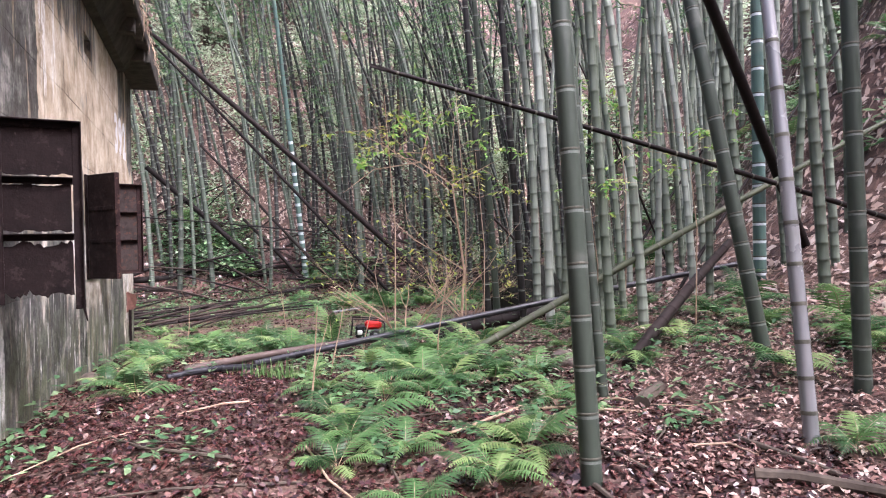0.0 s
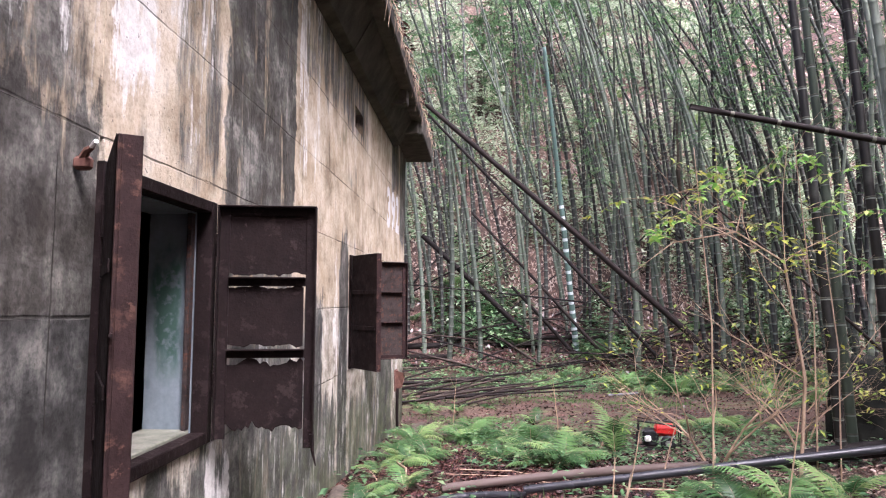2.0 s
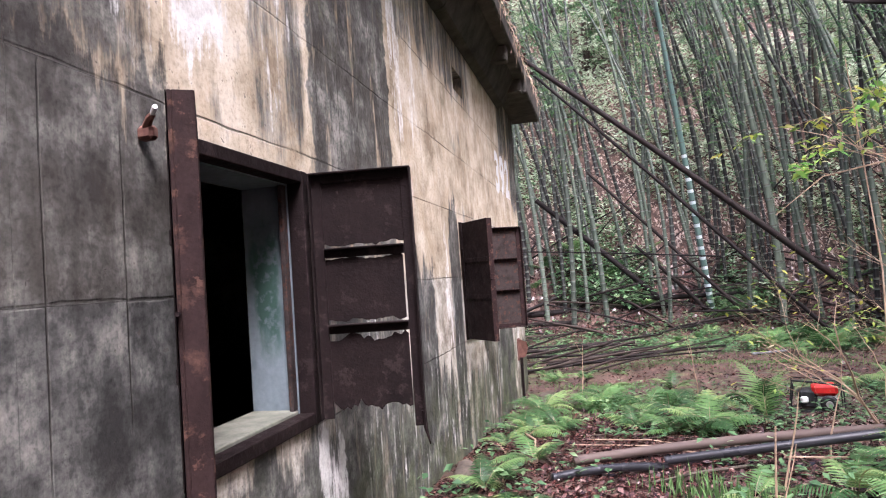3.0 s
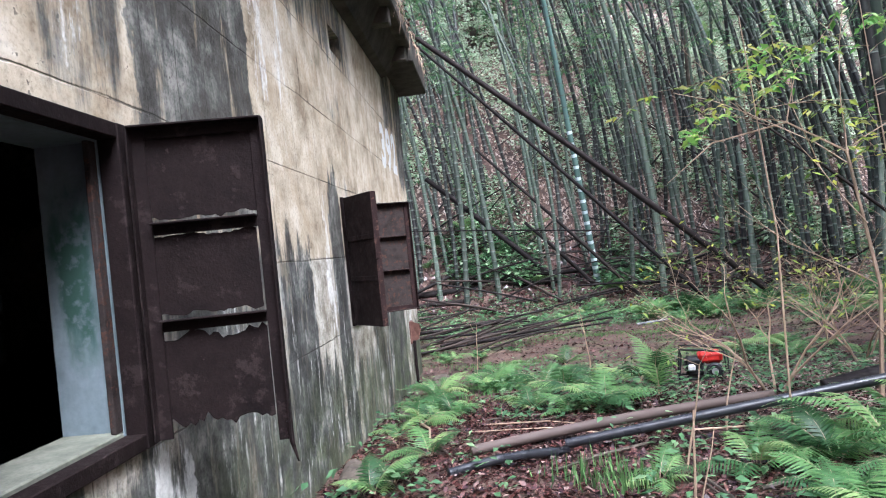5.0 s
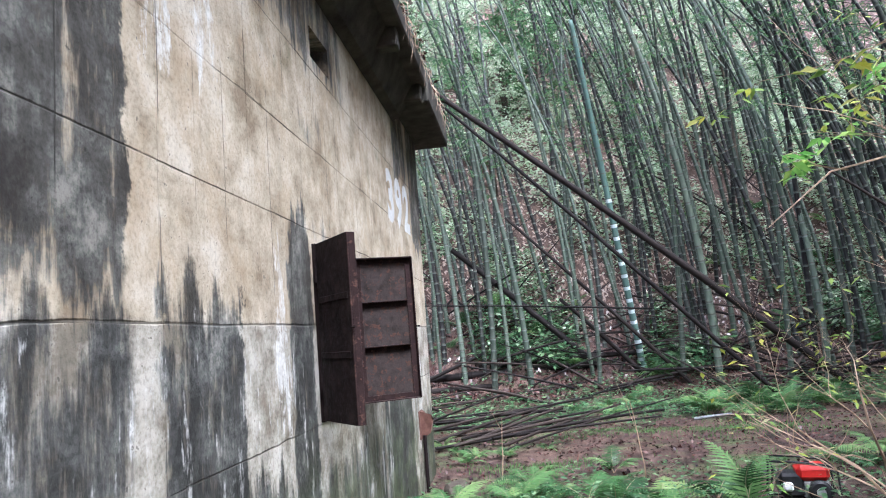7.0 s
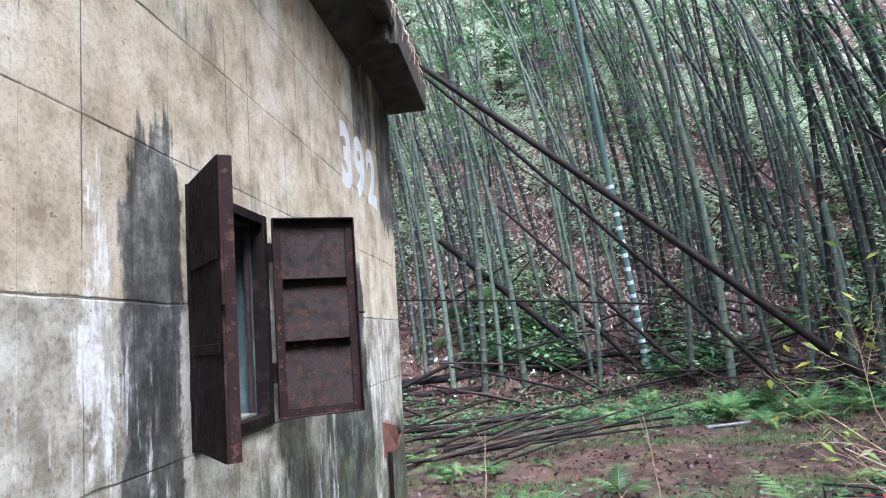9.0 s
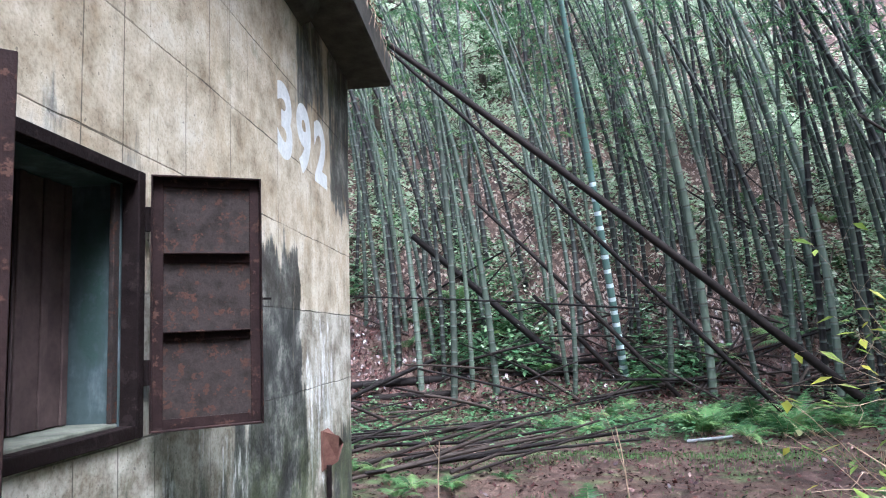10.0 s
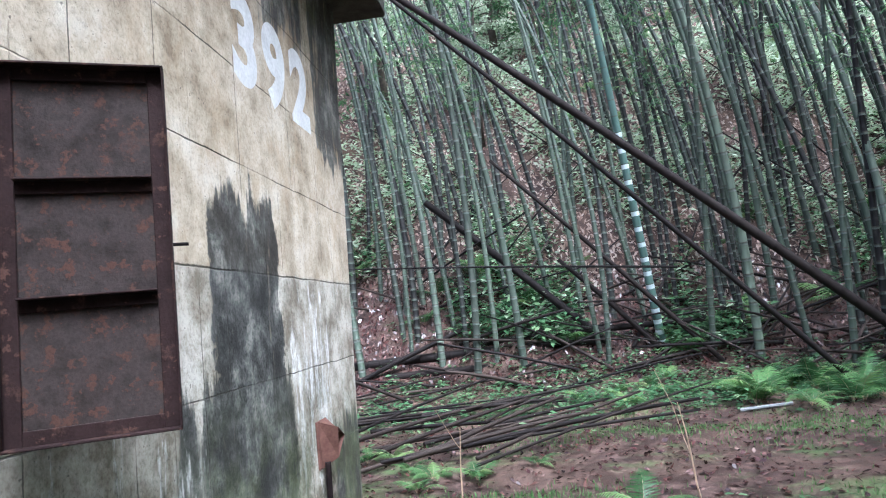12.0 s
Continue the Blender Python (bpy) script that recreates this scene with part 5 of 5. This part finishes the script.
# ---- fallen leaves, grass, roof debris ----
def scatter_leaves(name, n, seed, xy, size, mat, label, lift=0.012, tilt=0.35, aspect=0.5):
    g = np.random.RandomState(seed)
    x, y = xy(g, n)
    z = height(x, y) + g.rand(len(x)) * lift + 0.006
    n = len(x)
    a = g.rand(n) * 2 * np.pi
    ln = size[0] + (size[1] - size[0]) * g.rand(n)
    wd = ln * aspect * (0.7 + 0.6 * g.rand(n))
    u = np.stack([np.cos(a), np.sin(a), g.normal(0, tilt, n)], -1)
    v = np.stack([-np.sin(a), np.cos(a), g.normal(0, tilt, n)], -1)
    e = 0.25
    dzx = (height(x + e, y) - height(x - e, y)) / (2 * e)
    dzy = (height(x, y + e) - height(x, y - e)) / (2 * e)
    u[:, 2] += u[:, 0] * dzx + u[:, 1] * dzy
    v[:, 2] += v[:, 0] * dzx + v[:, 1] * dzy
    c = np.stack([x, y, z], -1)
    u, v = u * ln[:, None] / 2, v * wd[:, None] / 2
    q = np.stack([c - u, c + v * 1.0 - u * 0.1 + np.array([0, 0, 0.006]), c + u, c - v - u * 0.1 + np.array([0, 0, 0.006])], 1)
    return thing(name, quads(name, q, mat), label, "leaf litter", kind="stuff")


def near_xy(g, n):
    return 0.02 + 4.3 * g.rand(n), g.uniform(1.0, 10.5, n)


def bank_xy(g, n):
    x, y = 3.1 + 4.2 * g.rand(n) ** 0.8, g.uniform(1.0, 10.5, n)
    return x, y


def clear_xy(g, n):
    return g.uniform(-2, 9, n), g.uniform(10, 20.5, n)


def hill_xy(g, n):
    x, y = g.uniform(-11, 18, n), g.uniform(2, 42, n)
    k = (y > 22.6 + 0.5 * np.sin(1.7 * x)) | (x > 6.0 + np.clip(y - 8, 0, 9.5) * 0.42)
    return x[k], y[k]


def foot_xy(g, n):
    return g.uniform(-8, 10, n), g.uniform(20.0, 23.2, n)


def far_xy(g, n):
    x, y = g.uniform(-20, 45, n), g.uniform(0, 75, n)
    k = (y > 41) | ((x > 17.5) & (y > 2))
    return x[k], y[k]


scatter_leaves("leaf_litter", 60000, 1, near_xy, (0.02, 0.062), LITTER, "wet red-brown fallen leaves covering the path")
scatter_leaves("leaf_litter", 45000, 6, bank_xy, (0.02, 0.065), LITTER_BANK, "pale pinkish fallen bamboo leaves on the bank", 0.02, 0.35, 0.4)
scatter_leaves("leaf_litter", 9000, 2, clear_xy, (0.04, 0.09), LITTER, "scattered brown fallen leaves on bare earth")
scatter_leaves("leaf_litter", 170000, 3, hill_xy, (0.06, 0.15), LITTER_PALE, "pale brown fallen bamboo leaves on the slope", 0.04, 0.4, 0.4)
scatter_leaves("leaf_litter", 16000, 8, foot_xy, (0.05, 0.12), LITTER, "brown fallen leaves at the foot of the grove", 0.03, 0.4, 0.4)
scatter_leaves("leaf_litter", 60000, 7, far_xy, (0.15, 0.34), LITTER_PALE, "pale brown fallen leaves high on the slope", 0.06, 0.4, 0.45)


def grass_patch(x, y, rx, ry, n, seed, hgt, name="grass", label="short bright green grass and moss"):
    g = np.random.RandomState(seed)
    px, py = x + g.normal(0, rx, n), y + g.normal(0, ry, n)
    pz = height(px, py)
    a = g.rand(n) * 2 * np.pi
    h = hgt * (0.4 + 0.8 * g.rand(n))
    w = 0.004 + 0.004 * g.rand(n)
    c = np.stack([px, py, pz], -1)
    s = np.stack([np.cos(a), np.sin(a), np.zeros(n)], -1) * w[:, None]
    b = np.stack([np.cos(a + 1.5), np.sin(a + 1.5), np.zeros(n)], -1) * (h * 0.5 * g.rand(n))[:, None]
    up = np.stack([np.zeros(n), np.zeros(n), h], -1)
    q = np.stack([c - s, c + s, c + up * 0.6 + b * 0.5 + s * 0.7, c + up + b], 1)
    thing(name, quads(name, q, GRASS), label, "grass", kind="stuff")


grass_patch(1.9, 6.7, 0.2, 0.16, 160, 1, 0.16, label="tuft of bright green grass blades")
for i, (x, y, rx, ry, n, hh) in enumerate(((2.6, 16.0, 1.3, 0.2, 1300, 0.05), (4.8, 15.6, 0.7, 0.5, 1500, 0.05), (1.4, 13.4, 0.6, 0.2, 600, 0.06), (4.2, 12.6, 0.5, 0.4, 700, 0.05), (2.4, 17.6, 1.2, 0.3, 700, 0.06), (0.9, 11.2, 0.4, 0.8, 600, 0.06))):
    grass_patch(x, y, rx, ry, n, 10 + i, hh)


def undergrowth():
    """Low leafy seedlings along the foot of the grove."""
    r = random.Random(55)
    m = Mesh()
    for _ in range(2400):
        k = r.random()
        if k < 0.55:
            x, y = r.uniform(-1.5, 9), r.gauss(19.2, 1.1)
        elif k < 0.75:
            x, y = r.uniform(1.2, 5.5), r.uniform(8.5, 12.5)
        elif k < 0.80:
            x, y = 0.1 + 1.2 * r.random() ** 2, r.uniform(2.5, 12)
        else:
            x, y = r.uniform(2, 6.5), r.uniform(3.5, 8)
        z = gz(x, y)
        h = r.uniform(0.06, 0.28)
        for _ in range(r.randint(4, 9)):
            b = r.random() * 6.283
            w = Vector((math.cos(b), math.sin(b), r.uniform(-0.2, 0.5))).normalized()
            ac = w.cross(Vector((r.gauss(0, 0.3), r.gauss(0, 0.3), 1))).normalized()
            ln = r.uniform(0.04, 0.10) * (1.5 if y > 15 else 1)
            m.leaf((x + r.gauss(0, 0.05), y + r.gauss(0, 0.05), z + h * r.random()), w, ac, ln, ln * 0.5)
    thing("undergrowth", m.data("undergrowth", [BUSH_LEAF]), "low green seedlings along the foot of the grove", "undergrowth", kind="stuff")


undergrowth()


def slope_greenery():
    """Patches of low evergreen growth on the slopes."""
    r = random.Random(66)
    m = Mesh()
    for _ in range(15000):
        x, y = r.uniform(-9, 15), 21.3 + 24 * r.random() ** 1.5
        if r.random() < 0.25:
            x, y = r.uniform(9.5, 24), r.uniform(4, 34)
        if noise.noise(Vector((x * 0.35, y * 0.35, 3.0))) < (0.10 if y < 24 else -0.14):
            continue
        z = gz(x, y)
        h = r.uniform(0.15, 0.7)
        for _ in range(16):
            b = r.random() * 6.283
            w = Vector((math.cos(b), math.sin(b), r.uniform(-0.4, 0.5))).normalized()
            ac = w.cross(Vector((r.gauss(0, 0.3), r.gauss(0, 0.3), 1))).normalized()
            ln = r.uniform(0.10, 0.22)
            # higher and farther leaves take the paler material with the light painted in
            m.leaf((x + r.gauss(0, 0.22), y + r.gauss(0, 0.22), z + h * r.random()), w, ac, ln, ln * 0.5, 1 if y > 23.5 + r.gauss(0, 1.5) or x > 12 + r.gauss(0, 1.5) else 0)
    thing("slope_undergrowth", m.data("slope_undergrowth", [BUSH_LEAF, LIT_LEAF]), "low evergreen growth on the wooded slope", "undergrowth", kind="stuff")


slope_greenery()


def roof_debris():
    r = random.Random(9)
    m = Mesh()
    for _ in range(2600):
        y = r.uniform(4.5, 13.9)
        x = r.uniform(0.1, 0.5)
        top = 5.02 if y < 11.85 else 5.0
        b = r.random() * 6.283
        w = Vector((math.cos(b) * 0.8 + 0.2, math.sin(b), r.uniform(-0.5, 0.7))).normalized()
        ac = w.cross(Vector((r.gauss(0, 0.5), r.gauss(0, 0.5), 1))).normalized()
        ln = r.uniform(0.05, 0.14)
        m.leaf((x, y, top + 0.07 * r.random()), w, ac, ln, ln * 0.3, 0 if r.random() < 0.6 else 1)
    for _ in range(110):
        y = r.uniform(5, 13.8)
        p = Vector((r.uniform(0.42, 0.48), y, 5.02))
        q = p + Vector((r.uniform(0.0, 0.1), r.gauss(0, 0.12), -r.uniform(0.05, 0.38)))
        m.tube([p, p.lerp(q, 0.5) + Vector((0.04, 0, 0.02)), q], [0.004, 0.003, 0.0015], 3, 2, caps=False)
    thing("roof_litter", m.data("roof_litter", [LITTER, FERN, TWIG]), "dry leaves, moss and roots on the roof edge", "leaf litter", kind="stuff")


roof_debris()


# ---- small sticks ----
def sticks():
    r = random.Random(71)
    for i in range(52):
        x, y = (r.uniform(1.5, 6.0), r.uniform(2.6, 8.5)) if i < 34 else (r.uniform(0.2, 1.6), r.uniform(2.6, 9.5))
        a, ln = r.uniform(0, 6.283), r.uniform(0.3, 1.4)
        x1, y1 = x + ln * math.cos(a), y + ln * math.sin(a)
        if x1 < 0.2:
            continue
        m = Mesh()
        mid = Vector(((x + x1) / 2 + r.gauss(0, 0.05), (y + y1) / 2 + r.gauss(0, 0.05), 0))
        mid.z = gz(mid.x, mid.y) + 0.03
        rr = r.uniform(0.005, 0.016)
        m.tube([(x, y, gz(x, y) + 0.015), mid, (x1, y1, gz(x1, y1) + 0.02)], [rr, rr * 0.8, rr * 0.4], 6)
        thing("fallen_stick", m.data("fallen_stick", [BARK if i % 3 else TWIG]), "thin fallen stick lying on leaf litter", "stick", "fallen sticks")
    for a, b, rr, label in (((3.15, 3.28), (3.68, 3.07), 0.012, "dark fallen stick on the leafy bank"), ((4.05, 3.32), (4.02, 2.5), 0.02, "dark fallen stick on the leafy bank"), ((3.66, 2.80), (4.1, 2.35), 0.035, "rotting brown log half sunk in leaves"), ((4.02, 4.12), (4.34, 4.36), 0.055, "short dark stub of rotting bamboo"), ((2.1, 4.9), (3.3, 4.6), 0.010, "tan fallen stick among ferns"), ((3.5, 5.6), (4.3, 5.2), 0.022, "dark fallen stick on the leafy bank")):
        m = Mesh()
        m.tube([(a[0] + (b[0] - a[0]) * q, a[1] + (b[1] - a[1]) * q + 0.03 * math.sin(5 * q), gz(a[0] + (b[0] - a[0]) * q, a[1] + (b[1] - a[1]) * q) + rr * 0.7) for q in (0, 0.33, 0.66, 1)], [rr, rr * 0.95, rr * 0.9, rr * 0.75], 8)
        thing("fallen_stick", m.data("fallen_stick", [BARK]), label, "stick", "fallen sticks")
    m = Mesh()
    m.tube([(4.3, 17.1, gz(4.3, 17.1) + 0.03), (4.95, 17.0, gz(4.95, 17.0) + 0.04)], [0.03, 0.025], 8)
    thing("pale_stick", m.data("pale_stick", [SILVER]), "pale peeled stick on mossy ground", "stick")


sticks()
